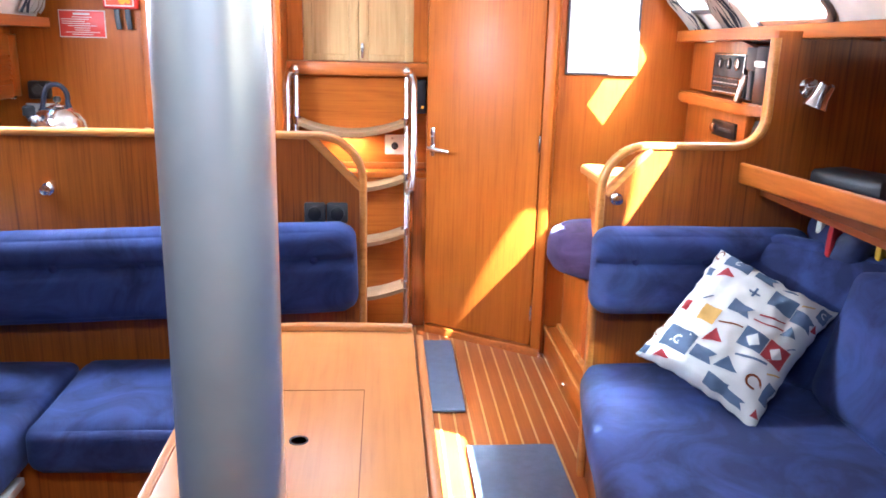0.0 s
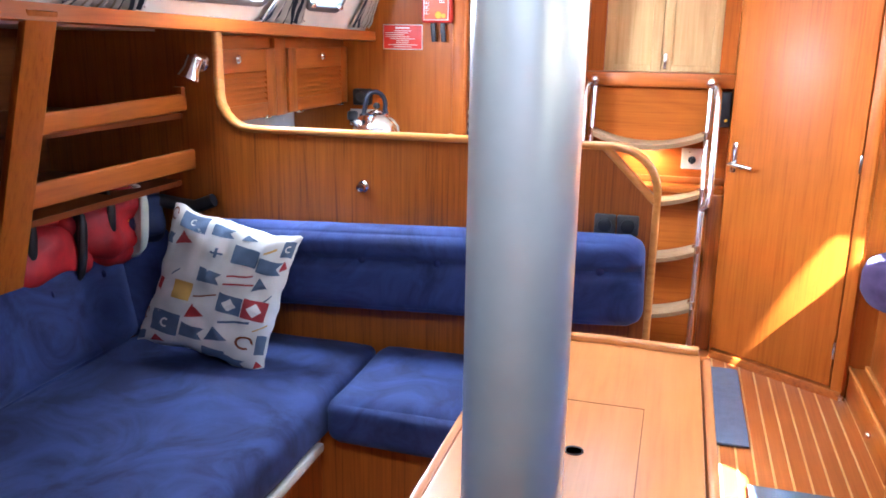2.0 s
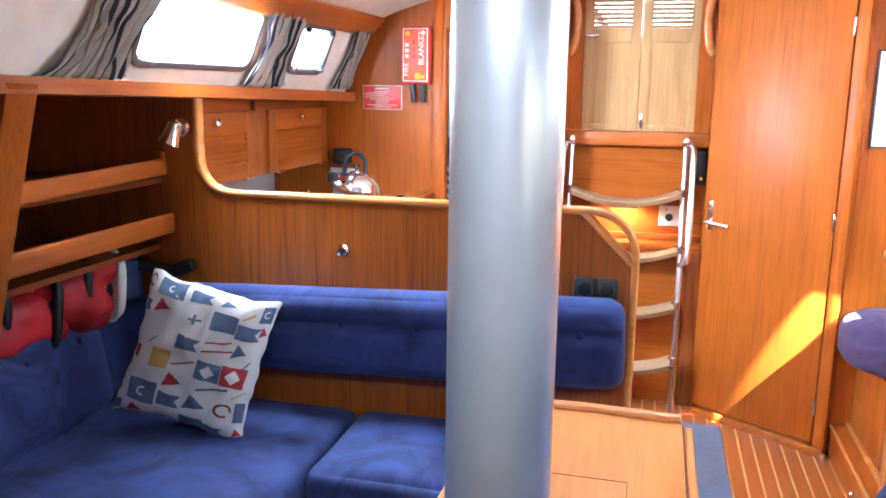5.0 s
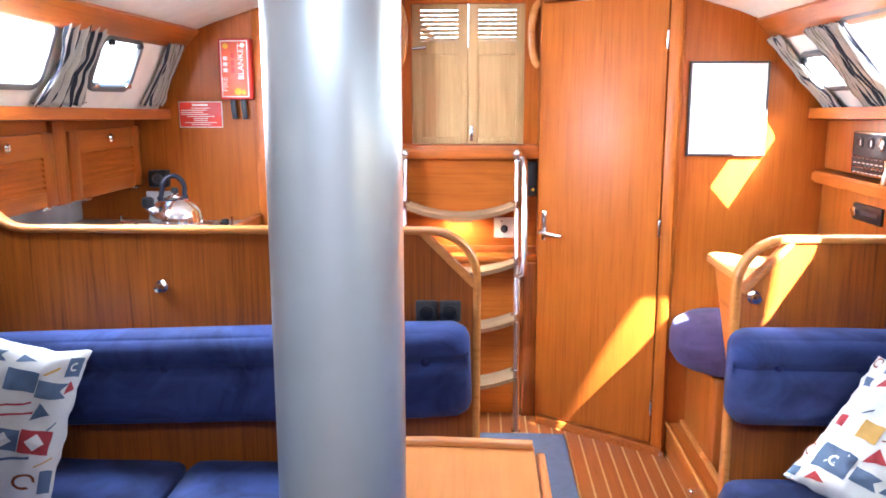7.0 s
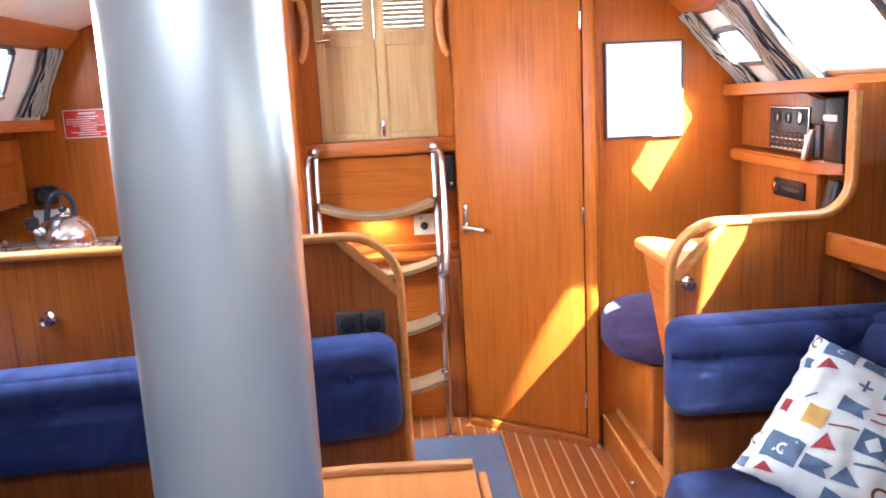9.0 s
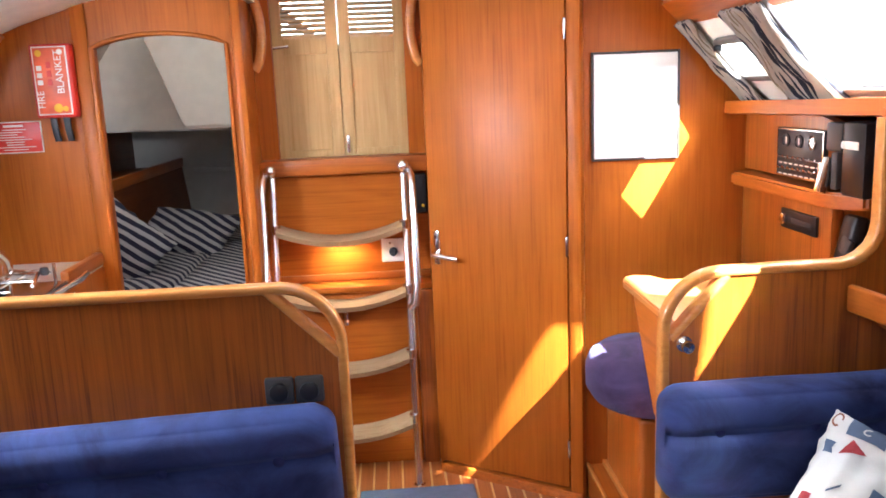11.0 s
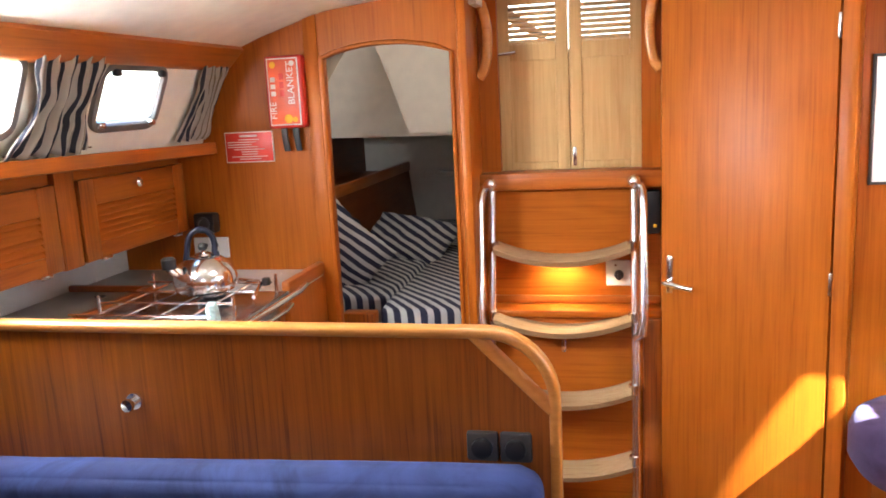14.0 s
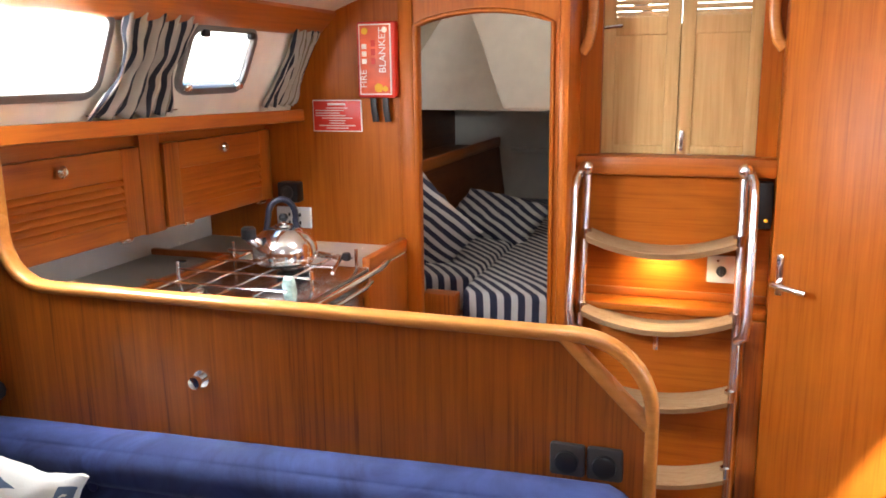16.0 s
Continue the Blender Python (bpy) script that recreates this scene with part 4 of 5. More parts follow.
for x in (0.012, 0.528):
    s = -1 if x < 0.2 else 1
    part("side_rail", tube([(x, 3.735, 0.005), (x, 3.86, 0.5), (x, 3.985, 1.0), (x, 4.01, 1.15), (x, 4.015, 1.215), (x, 4.02, 1.23)], 0.016, 14), M_RAIL, lad)
    part("grab_tube", tube([(x + s * 0.022, 4.0, 1.215), (x + s * 0.028, 3.945, 1.185), (x + s * 0.03, 3.93, 1.15), (x + s * 0.03, 3.865, 0.75), (x + s * 0.022, 3.85, 0.70), (x, 3.868, 0.68)], 0.0145, 14), M_RAIL, lad)
    part("bracket", lathe([(0.0, -0.034), (0.012, -0.033), (0.021, -0.026), (0.027, -0.012), (0.026, 0.0), (0.0, 0.002)], (x, 3.995, 1.222), 20, "y"), M_RAIL, lad, "round chrome bracket")
    part("foot", lathe([(0.022, 0.0), (0.022, 0.006), (0.014, 0.012)], (x, 3.735, 0.0), 16), M_CHROME, lad)
for z in (1.0, 0.752, 0.505, 0.262):
    yc = 3.735 + 0.25 * z
    bm = bmesh.new()
    n = 14
    rows = []
    for i in range(n + 1):
        u = -1 + 2 * i / n
        x = 0.27 + u * 0.243
        dip = -0.05 * (1 - u * u)
        rows.append([bm.verts.new((x, yc + dy, z + dip + dz)) for dy, dz in ((-0.075, -0.012), (-0.080, -0.002), (-0.072, 0.004), (0.05, 0.004), (0.05, -0.022), (-0.068, -0.024))])
    for a, c in zip(rows, rows[1:]):
        for j in range(6):
            bm.faces.new((a[j], a[(j + 1) % 6], c[(j + 1) % 6], c[j]))
    bm.faces.new(rows[0])
    bm.faces.new(rows[-1])
    tr = part("tread", bm, M_TREAD, lad, "curved bleached wooden tread")
    for x in (0.02, 0.52):
        part("clamp", lathe([(0.0, -0.018), (0.017, -0.018), (0.017, 0.018), (0.0, 0.018)], (x, yc - 0.012, z - 0.006), 14), M_STEEL, tr)

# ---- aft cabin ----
# the aft cabin's dimness is put into this wood colour
setting("wall_cabin_port", box(-1.32, -1.28, YB + 0.03, 6.6, -0.05, 1.38, 0), M_DARKSHADE, "wooden lining of the aft cabin, darkened to stand for shade", "wall")
setting("wall_cabin_side_upper", slab([(-1.32, YB + 0.03, 1.38), (-1.32, 6.6, 1.38), (-0.96, 6.6, 1.88), (-0.96, YB + 0.03, 1.88)], Vector((0.0, 0, 0.04))), M_CREAM, "cream lining sloping over the berth", "wall")
setting("wall_cabin_end", box(-1.3, 0.0, 6.5, 6.55, -0.05, 2.0, 0), M_CREAM, "cream lining at the end of the aft cabin", "wall")
setting("wall_cabin_starboard", box(-0.02, 0.0, 4.17, 6.55, -0.05, 2.0, 0), M_CREAM, "cream lining beside the berth", "wall")
setting("ceiling_cabin", box(-0.99, 0.0, YB + 0.03, 6.6, 1.86, 1.92, 0), M_CREAM, "cream headliner over the berth", "ceiling")
pan = slab([(-0.70, 4.9, 1.858), (-0.02, 4.9, 1.858), (-0.02, 4.9, 1.37), (-0.515, 4.9, 1.37), (-0.535, 4.9, 1.40), (-0.60, 4.9, 1.594), (-0.655, 4.9, 1.75)], Vector((0, 1.5, 0)), 0.014)
setting("wall_cockpit_well", pan, M_VINYL, "white moulded underside of the cockpit", "moulding")
pan = slab([(-1.03, 5.42, 1.858), (-0.40, 5.38, 1.858), (-0.40, 5.38, 1.340), (-1.28, 5.42, 1.352)], Vector((0, 0.9, 0)), 0.010)
setting("wall_cockpit_locker", pan, M_CREAM, "cream moulded side of the cockpit locker", "moulding")
# locker side and shelf also take the wood darkened for shade
setting("wall_cabin_side", slab([(-0.93, 4.1, 0.5), (-0.93, 4.1, 1.08), (-0.93, 6.28, 1.08), (-0.93, 6.33, 0.95), (-0.93, 6.42, 0.76), (-0.93, 6.48, 0.5)], Vector((0.02, 0, 0))), M_DARKSHADE, "wooden locker side along the berth, its shade put into the colour", "wall")
setting("shelf_cabin", box(-1.28, -0.93, 4.1, 6.3, 1.06, 1.08, 0), M_DARKSHADE, "wooden shelf along the berth, darkened to stand for shade", "shelf")
setting("trim_cabin_fiddle", box(-0.935, -0.905, 4.1, 6.3, 1.075, 1.135, 0.006), M_WOODY, "varnished fiddle along the berth shelf", "fiddle rail")
setting("trim_cabin_ledge", box(-0.88, -0.02, 6.46, 6.5, 1.02, 1.05, 0.006), M_CREAM, "cream moulded ledge at the foot of the berth", "moulding")
berth = thing("double_berth", (-0.6, 5.0, 0), "berth with navy and white striped sheet", "bed")
part("base", box(-0.91, -0.03, 4.10, 6.45, -0.01, 0.58, 0.004), M_WOOD, berth)
part("mattress", padded(Matrix.Translation((-0.255, 5.24, 0.655)), 0.45, 2.34, 0.16, 0.006, 0.03, 0.006, cells=22), M_SHEET, berth, "striped sheet drawn over the mattress")
part("mattress", padded(Matrix.Translation((-0.695, 5.33, 0.655)), 0.43, 2.14, 0.16, 0.006, 0.03, 0.006, cells=22), M_SHEET, berth, "striped sheet drawn over the mattress")
part("step", box(-0.62, -0.485, 4.03, 4.10, 0.60, 0.715, 0.006), M_WOOD, berth, "varnished wooden corner of the berth front")


def stuffed(m, w, h, t, seed, cells=26, pinch=0.10):
    """A pillow lying in its own xz plane, thickness along y, with pulled-in sides and pointed corners."""
    def surf(u, v, side):
        e = (1 - abs(u) ** 2.4) * (1 - abs(v) ** 2.4)
        x = u * w / 2 * (1 - pinch * (1 - v * v) * abs(u) ** 3)
        z = v * h / 2 * (1 - pinch * (1 - u * u) * abs(v) ** 3)
        d = t / 2 * max(0.0, e) ** 0.48 + 0.004
        wob = 0.006 * noise.noise(Vector((u * 2.2 + seed, v * 2.2, side * 3.0))) + 0.003 * noise.noise(Vector((u * 7 + seed, v * 7, side)))
        ed = max(abs(u), abs(v)) ** 6
        pucker = 0.0035 * ed * noise.noise(Vector((u * 11 + seed, v * 11, 2.0)))
        x += 0.010 * ed * noise.noise(Vector((seed, v * 6, 4.0)))
        z += 0.010 * ed * noise.noise(Vector((u * 6, seed, 5.0)))
        crease = 0.008 * (1 - abs(noise.noise(Vector((u * 3.0 + seed, v * 3.0 - seed, 9.0)))) * 2.2)
        return m @ Vector((x, side * (d + pucker + (wob + crease) * min(1, e * 3)), z + 0.004 * noise.noise(Vector((u * 5, seed, v * 5)))))
    bm = bmesh.new()
    grids = []
    for side in (-1, 1):
        grids.append([[bm.verts.new(surf(-1 + 2 * i / cells, -1 + 2 * j / cells, side)) for j in range(cells + 1)] for i in range(cells + 1)])
    for g in grids:
        for i in range(cells):
            for j in range(cells):
                bm.faces.new((g[i][j], g[i + 1][j], g[i + 1][j + 1], g[i][j + 1]))
    a, c = grids
    border = [(i, 0) for i in range(cells)] + [(cells, j) for j in range(cells)] + [(i, cells) for i in range(cells, 0, -1)] + [(0, j) for j in range(cells, 0, -1)]
    for k in range(len(border)):
        (i, j), (p, q) = border[k], border[(k + 1) % len(border)]
        bm.faces.new((a[i][j], a[p][q], c[p][q], c[i][j]))
    return bm, surf


for x, y, z, rx, ry, rz in ((-0.80, 4.55, 0.88, -30, 32, -28), (-0.62, 5.12, 0.82, -62, 8, -14)):
    e = thing("bed_pillow", (x, y, 0.735), "pillow in a navy and white striped case on the berth", "pillow", "berth pillows")
    bm, _ = stuffed(pose(x, y, z, rx, ry, rz), 0.50, 0.34, 0.14, x * 5)
    part("case", bm, M_PILLOWCASE, e)

# ---- chart table corner ----
wb = thing("whiteboard", (1.31, YR, 1.25), "blank white board with thin dark frame on the bulkhead", "whiteboard")
part("board", box(1.172, 1.462, YR - 0.010, YR, 1.252, 1.602, 0.002), M_BOARD, wb)
for a in ((1.166, 1.174, 1.246, 1.608), (1.460, 1.468, 1.246, 1.608)):
    part("edge", box(a[0], a[1], YR - 0.013, YR, a[2], a[3], 0.002), M_GREYP, wb)
for a in ((1.174, 1.460, 1.246, 1.254), (1.174, 1.460, 1.600, 1.608)):
    part("edge", box(a[0], a[1], YR - 0.013, YR, a[2], a[3], 0.002), M_GREYP, wb)

ct = thing("chart_table", (1.5, 2.85, 0), "varnished chart table behind the partition", "chart table")
part("tabletop", slab([(1.148, YP + PT, 0.912), (2.1, YP + PT, 0.912), (2.1, 3.09, 0.912), (1.275, 3.09, 0.912), (1.245, 3.15, 0.912), (1.20, 3.17, 0.912), (1.165, 3.15, 0.912), (1.148, 3.10, 0.912)], Vector((0, 0, 0.022)), 0.004), M_TABLE, ct)
part("side_panel", slab([(1.165, YP + PT, 0.911), (1.165, 3.06, 0.911), (1.165, 2.86, 0.62), (1.165, YP + PT, 0.55)], Vector((0.02, 0, 0))), M_WOODY, ct)
part("front_panel", box(1.185, 2.1, 3.04, 3.06, 0.78, 0.912, 0.003), M_WOODX, ct)

ns = thing("navigator_bench", (1.4, 3.3, 0), "rounded purple-blue cushion on the wooden navigator bench", "bench")
pts = []
for i in range(17):
    a = radians(90 + 180 * i / 16)
    pts.append((1.275 + 0.185 * math.cos(a), 3.31 + 0.215 * math.sin(a)))
pts += [(1.95, 3.095), (1.95, 3.525)]
bm = bmesh.new()
levels = [(0.80, 0.47), (0.93, 0.485), (1.0, 0.525), (1.0, 0.59), (0.965, 0.622), (0.86, 0.645), (0.55, 0.655)]
rings = []
for k, z in levels:
    rings.append([bm.verts.new((1.42 + (x - 1.42) * k, 3.31 + (y - 3.31) * k, z + 0.012 * (1.30 - x) * (k < 0.99))) for x, y in pts])
for a, c in zip(rings, rings[1:]):
    for i in range(len(pts)):
        bm.faces.new((a[i], a[(i + 1) % len(pts)], c[(i + 1) % len(pts)], c[i]))
bm.faces.new(rings[0])
bm.faces.new(rings[-1])
part("cushion", bm, M_PURPLE, ns)
part("seat_box", box(1.215, 2.0, 3.14, YR - 0.002, -0.005, 0.472, 0.018, 3), M_WOOD, ns)
part("plinth", box(1.145, 1.216, 2.85, YR - 0.002, -0.005, 0.135, 0.006), M_WOODY, ns)
part("plinth_edge", box(1.138, 1.152, 2.85, YR - 0.002, 0.125, 0.143, 0.005), M_TRIM, ns)
part("plinth_edge", box(1.20, 1.222, 2.85, YR - 0.002, 0.132, 0.15, 0.004), M_TRIM, ns)
part("knob", lathe([(0.006, 0), (0.006, -0.01), (0.012, -0.016), (0.010, -0.024), (0, -0.025)], (1.145, 3.06, 0.075), 14, "x"), M_CHROME, ns, "small chrome knob")
tagged(part("door_stop", lathe([(0.011, 0), (0.011, 0.022), (0.004, 0.026)], (1.12, 3.50, 0.0), 14), M_CHROME), "small chrome door stop on the sole", "door stop")

nav = thing("nav_locker", (1.78, 3.2, 0.87), "varnished instrument locker at the chart table", "locker")
shape = [(3.548, 1.20), (3.548, 1.385), (3.36, 1.39), (3.22, 1.405), (3.10, 1.40), (2.98, 1.375), (2.98, 1.20)]
part("upper_panel", slab([(1.705, y, z) for y, z in shape], Vector((0.03, 0, 0))), M_WOOD, nav, "arched varnished instrument panel")
part("lower_front", box(1.700, 1.735, 2.97, 3.548, 0.868, 1.145, 0.004), M_WOOD, nav)
part("lower_end", box(1.735, 2.2, 2.97, 2.99, 0.868, 1.145, 0.003), M_WOOD, nav)
part("ledge", slab([(1.655, 3.548, 1.145), (1.655, 3.02, 1.145), (1.675, 2.93, 1.145), (1.73, 2.86, 1.145), (2.2, 2.80, 1.145), (2.2, 3.548, 1.145)], Vector((0, 0, 0.045)), 0.008), M_WOODY, nav, "rounded varnished ledge")

sw = thing("switch_panel", (1.70, 3.145, 1.205), "black electrical switch panel with rows of toggles", "switch panel")
part("plate", box(1.690, 1.705, 3.01, 3.285, 1.205, 1.352, 0.003), M_BLACK, sw)
for z0, z1, y0, y1 in ((1.207, 1.210, 3.012, 3.283), (1.347, 1.350, 3.012, 3.283)):
    part("border", box(1.6885, 1.691, y0, y1, z0, z1, 0), M_STEEL, sw)
for y0, y1 in ((3.012, 3.015), (3.280, 3.283)):
    part("border", box(1.6885, 1.691, y0, y1, 1.210, 1.347, 0), M_STEEL, sw)
for i in range(3):
    g = part("gauge", lathe([(0.020, 0.0), (0.021, -0.004), (0.017, -0.006), (0.016, -0.002)], (1.690, 3.07 + i * 0.078, 1.315), 20, "x"), M_STEEL if i == 0 else M_GREYP, sw, "round gauge")
    part("needle", box(1.6865, 1.6875, 3.066 + i * 0.078, 3.070 + i * 0.078, 1.305, 1.325, 0), M_PRINTW, g)
for r in range(2):
    for i in range(8):
        y = 3.035 + i * 0.032
        part("toggle", tube([(1.691, y, 1.262 - r * 0.033), (1.678, y, 1.268 - r * 0.033)], 0.0035, 8), M_CHROME, sw)
        part("legend", box(1.6887, 1.6905, y - 0.010, y + 0.010, 1.243 - r * 0.033, 1.247 - r * 0.033, 0), M_PRINTW, sw)

rad = thing("car_radio", (1.70, 3.14, 1.035), "black radio with chrome dial in the locker front", "radio")
part("face", box(1.690, 1.702, 3.035, 3.245, 1.045, 1.105, 0.004), M_BLACK, rad)
part("dial", lathe([(0.017, 0), (0.017, -0.012), (0.012, -0.015), (0, -0.015)], (1.690, 3.215, 1.075), 18, "x"), M_CHROME, rad)
part("slot", box(1.6885, 1.691, 3.06, 3.18, 1.068, 1.082, 0.002), M_GREYP, rad)

vhf = thing("handheld_radio", (1.68, 2.93, 1.19), "silver handheld radio standing on the locker ledge", "radio")
part("body", box(1.665, 1.70, 2.955, 3.0, 1.19, 1.27, 0.006), M_STEEL, vhf).matrix_basis = Matrix.Identity(4)
part("handset", padded(pose(1.672, 2.965, 1.235, 0, 14, 0), 0.03, 0.04, 0.10, 0, 0.008, 0, cells=3), M_STEEL, vhf)
part("upper_unit", box(1.68, 1.72, 2.905, 2.985, 1.30, 1.378, 0.006), M_GREYP, vhf)
part("clip", box(1.672, 1.70, 2.91, 2.94, 1.20, 1.30, 0.004), M_GREYP, vhf)
bk = thing("instrument_box", (1.70, 2.84, 1.19), "black instrument box with white mark beside the partition", "instrument")
part("case", box(1.66, 1.78, 2.765, 2.87, 1.192, 1.385, 0.01), M_BLACK, bk)
part("mark", box(1.658, 1.661, 2.79, 2.85, 1.315, 1.335, 0), M_PRINTW, bk)
part("mark", lathe([(0.010, 0), (0.010, -0.001), (0.0, -0.001)], (1.66, 2.862, 1.325), 12, "x"), M_PRINTW, bk)
hs = thing("radio_handset", (1.74, 2.9, 1.03), "black radio handset hanging under the ledge", "handset")
part("body", padded(pose(1.72, 2.90, 1.06, 0, 12, 0), 0.05, 0.07, 0.14, 0, 0.015, 0, cells=4), M_BLACK, hs)
part("clip", padded(pose(1.70, 2.89, 1.05, 20, 12, 0), 0.02, 0.05, 0.05, 0, 0.008, 0, cells=3), M_GREYP, hs)

# ---- mast post and table ----
MX, MY = 0.2405, 1.061
mast = thing("mast_post", (MX, MY, 0), "grey aluminium mast post standing through the cabin", "mast")
prof = []
for i in range(48):
    a = 2 * math.pi * i / 48
    prof.append((0.0625 * math.cos(a), 0.0625 * math.sin(a)))
bm = bmesh.new()
lo = [bm.verts.new((MX + a, MY + c, 0.0)) for a, c in prof]
hi = [bm.verts.new((MX + a, MY + c, 1.93)) for a, c in prof]
for i in range(48):
    bm.faces.new((lo[i], lo[(i + 1) % 48], hi[(i + 1) % 48], hi[i]))
bm.faces.new(lo)
bm.faces.new(hi)
part("tube", bm, M_ALU, mast)
part("collar", lathe([(0.075, 0), (0.075, 0.02), (0.064, 0.026)], (MX, MY, 0.0), 40), M_ALU, mast)

tb = thing("saloon_table", (0.27, 1.6, 0), "honey veneer saloon table with folded leaves", "table")
TX0, TX1, TY0, TY1, TZ = 0.062, 0.494, 1.145, 2.035, 0.70
part("tabletop", box(TX0, TX1, TY0, TY1, TZ - 0.03, TZ, 0.004), M_TABLE, tb)
part("raised_edge", sweep([(TX0 + 0.004, TY1 - 0.016, TZ + 0.006), (0.27, TY1 - 0.006, TZ + 0.006), (TX1 - 0.004, TY1 - 0.016, TZ + 0.006)], rounded(0.022, 0.020, 0.006, 3), Vector((0, 0, 1))), M_TRIM, tb, "raised rounded edge strip")
for x in (TX0 - 0.024, TX1 + 0.004):
    part("folded_leaf", box(x, x + 0.02, TY0 + 0.01, TY1 - 0.02, 0.26, TZ - 0.008, 0.006), M_TABLE, tb, "leaf folded down")
part("lid_joint", box(0.383, 0.3845, 1.20, 1.683, TZ, TZ + 0.0007, 0), M_DARKSHADE, tb)
part("lid_joint", box(0.15, 0.3845, 1.6815, 1.683, TZ, TZ + 0.0007, 0), M_DARKSHADE, tb)
part("finger_hole", lathe([(0.0, -0.012), (0.013, -0.012), (0.014, 0.0008), (0.017, 0.0012), (0.017, 0.0)], (0.273, 1.476, TZ), 24), M_BLACK, tb, "round finger hole")
part("pedestal", box(0.15, 0.40, 1.25, 1.95, 0.005, TZ - 0.03, 0.01), M_WOOD, tb)

# ---- settees ----
def settee_base(nm, pts, h, label):
    e = setting(nm, slab([(x, y, -0.005) for x, y in pts], Vector((0, 0, h))), M_WOOD, label, "settee base")
    return e


settee_base("wall_settee_port", [(-1.72, Y0), (-0.52, Y0), (-0.52, 2.12), (0.33, 2.12), (0.33, YP), (-1.72, YP)], 0.30, "varnished base of the corner settee")
settee_base("wall_settee_starboard", [(1.02, Y0), (2.2, Y0), (2.2, YP), (1.085, YP), (1.06, 2.3)], 0.30, "varnished base of the side settee")


setting("trim_settee_edge", box(-0.506, -0.478, Y0, 2.055, 0.272, 0.297, 0.004), M_WHITE, "white edging under the settee cushion", "trim")


def cushion(name, m, sx, sy, sz, label, group, buttons=(), **kw):
    e = thing(name, (m @ Vector((0, 0, -sz / 2))), label, "cushion", group)
    part("cover", padded(m, sx, sy, sz, **kw), M_BLUE, e)
    for bx, bz, by in buttons:
        p = m @ Vector((bx, by, bz))
        part("button", lathe([(0.0, 0.004), (0.010, 0.002), (0.012, -0.003), (0.007, -0.008), (0.0, -0.009)], p, 14, "y"), M_PIPING, e, "covered button")
    return e


cushion("back_cushion", pose(-0.395, 2.443, 0.709, 0, -2.3, 0), 1.48, 0.115, 0.262, "long blue suede back cushion along the galley partition", "settee back cushions", buttons=[(0.62, 0.035, -0.046), (0.38, 0.035, -0.046), (0.14, 0.035, -0.046), (-0.10, 0.035, -0.046), (-0.34, 0.035, -0.046)], groove=(0.12, 0.020), bevel=0.05, cells=34, seed=1.0, wrinkle=0.002, puff=0.004)
cushion("seat_cushion", Matrix.Translation((-0.073, 2.275, 0.365)), 0.80, 0.46, 0.135, "blue suede seat cushion in front of the galley", "settee seat cushions", bevel=0.04, seed=2.0, puff=0.016)
cushion("seat_cushion", Matrix.Translation((-0.885, 1.40, 0.365)), 0.815, 2.20, 0.135, "blue suede seat cushion along the hull", "settee seat cushions", bevel=0.04, seed=3.0, cells=30, puff=0.016)
cushion("back_cushion", pose(-1.315, 2.395, 0.60, 0, 0, 60) @ pose(0, 0, 0, -10, 0, 0), 0.26, 0.12, 0.35, "short blue suede corner back cushion", "settee back cushions", bevel=0.05, seed=4.0)
cushion("back_cushion", pose(-1.32, 1.16, 0.60, 0, 0, 90) @ pose(0, 0, 0, -10, 0, 0), 2.30, 0.13, 0.36, "long blue suede back cushion leaning on the hull", "settee back cushions", buttons=[(1.02, 0.07, -0.068), (0.80, 0.07, -0.068), (0.55, 0.07, -0.068)], bevel=0.05, cells=30, seed=5.0)

cushion("back_cushion", Matrix.Translation((1.368, 2.445, 0.728)), 0.66, 0.115, 0.258, "blue suede back cushion on the chart table partition", "settee back cushions", buttons=[(-0.21, 0.04, -0.046), (0.0, 0.04, -0.046), (0.21, 0.04, -0.046)], groove=(0.12, 0.020), bevel=0.05, seed=6.0, cells=30, puff=0.004, wrinkle=0.002)
cushion("back_cushion", pose(1.655, 2.30, 0.63, 0, 0, -50) @ pose(0, 0, 0, -10, 0, 0), 0.44, 0.13, 0.42, "curved corner back cushion in blue suede", "settee back cushions", bevel=0.055, seed=8.0)
cushion("back_cushion", pose(1.745, 1.02, 0.63, 0, 0, -87) @ pose(0, 0, 0, -14, 0, 0), 2.30, 0.13, 0.40, "long blue suede back cushion leaning on the starboard hull", "settee back cushions", bevel=0.055, cells=28, seed=9.0)
# side settee seat with a bowed front edge
ss_e = thing("seat_cushion", (1.35, 1.5, 0.295), "wide blue suede seat cushion of the side settee", "cushion", "settee seat cushions")
bm = padded(Matrix.Translation((1.37, 1.30, 0.365)), 0.84, 2.34, 0.14, puff=0.018, bevel=0.055, cells=30, seed=11.0)
for v in bm.verts:
    k = max(0.0, min(1.0, (1.79 - v.co.x) / 0.84))
    v.co.x += k * (0.085 - 0.16 * max(0.0, min(1.0, (2.45 - v.co.y) / 1.0)) ** 0.8)
part("cover", bm, M_BLUE, ss_e)

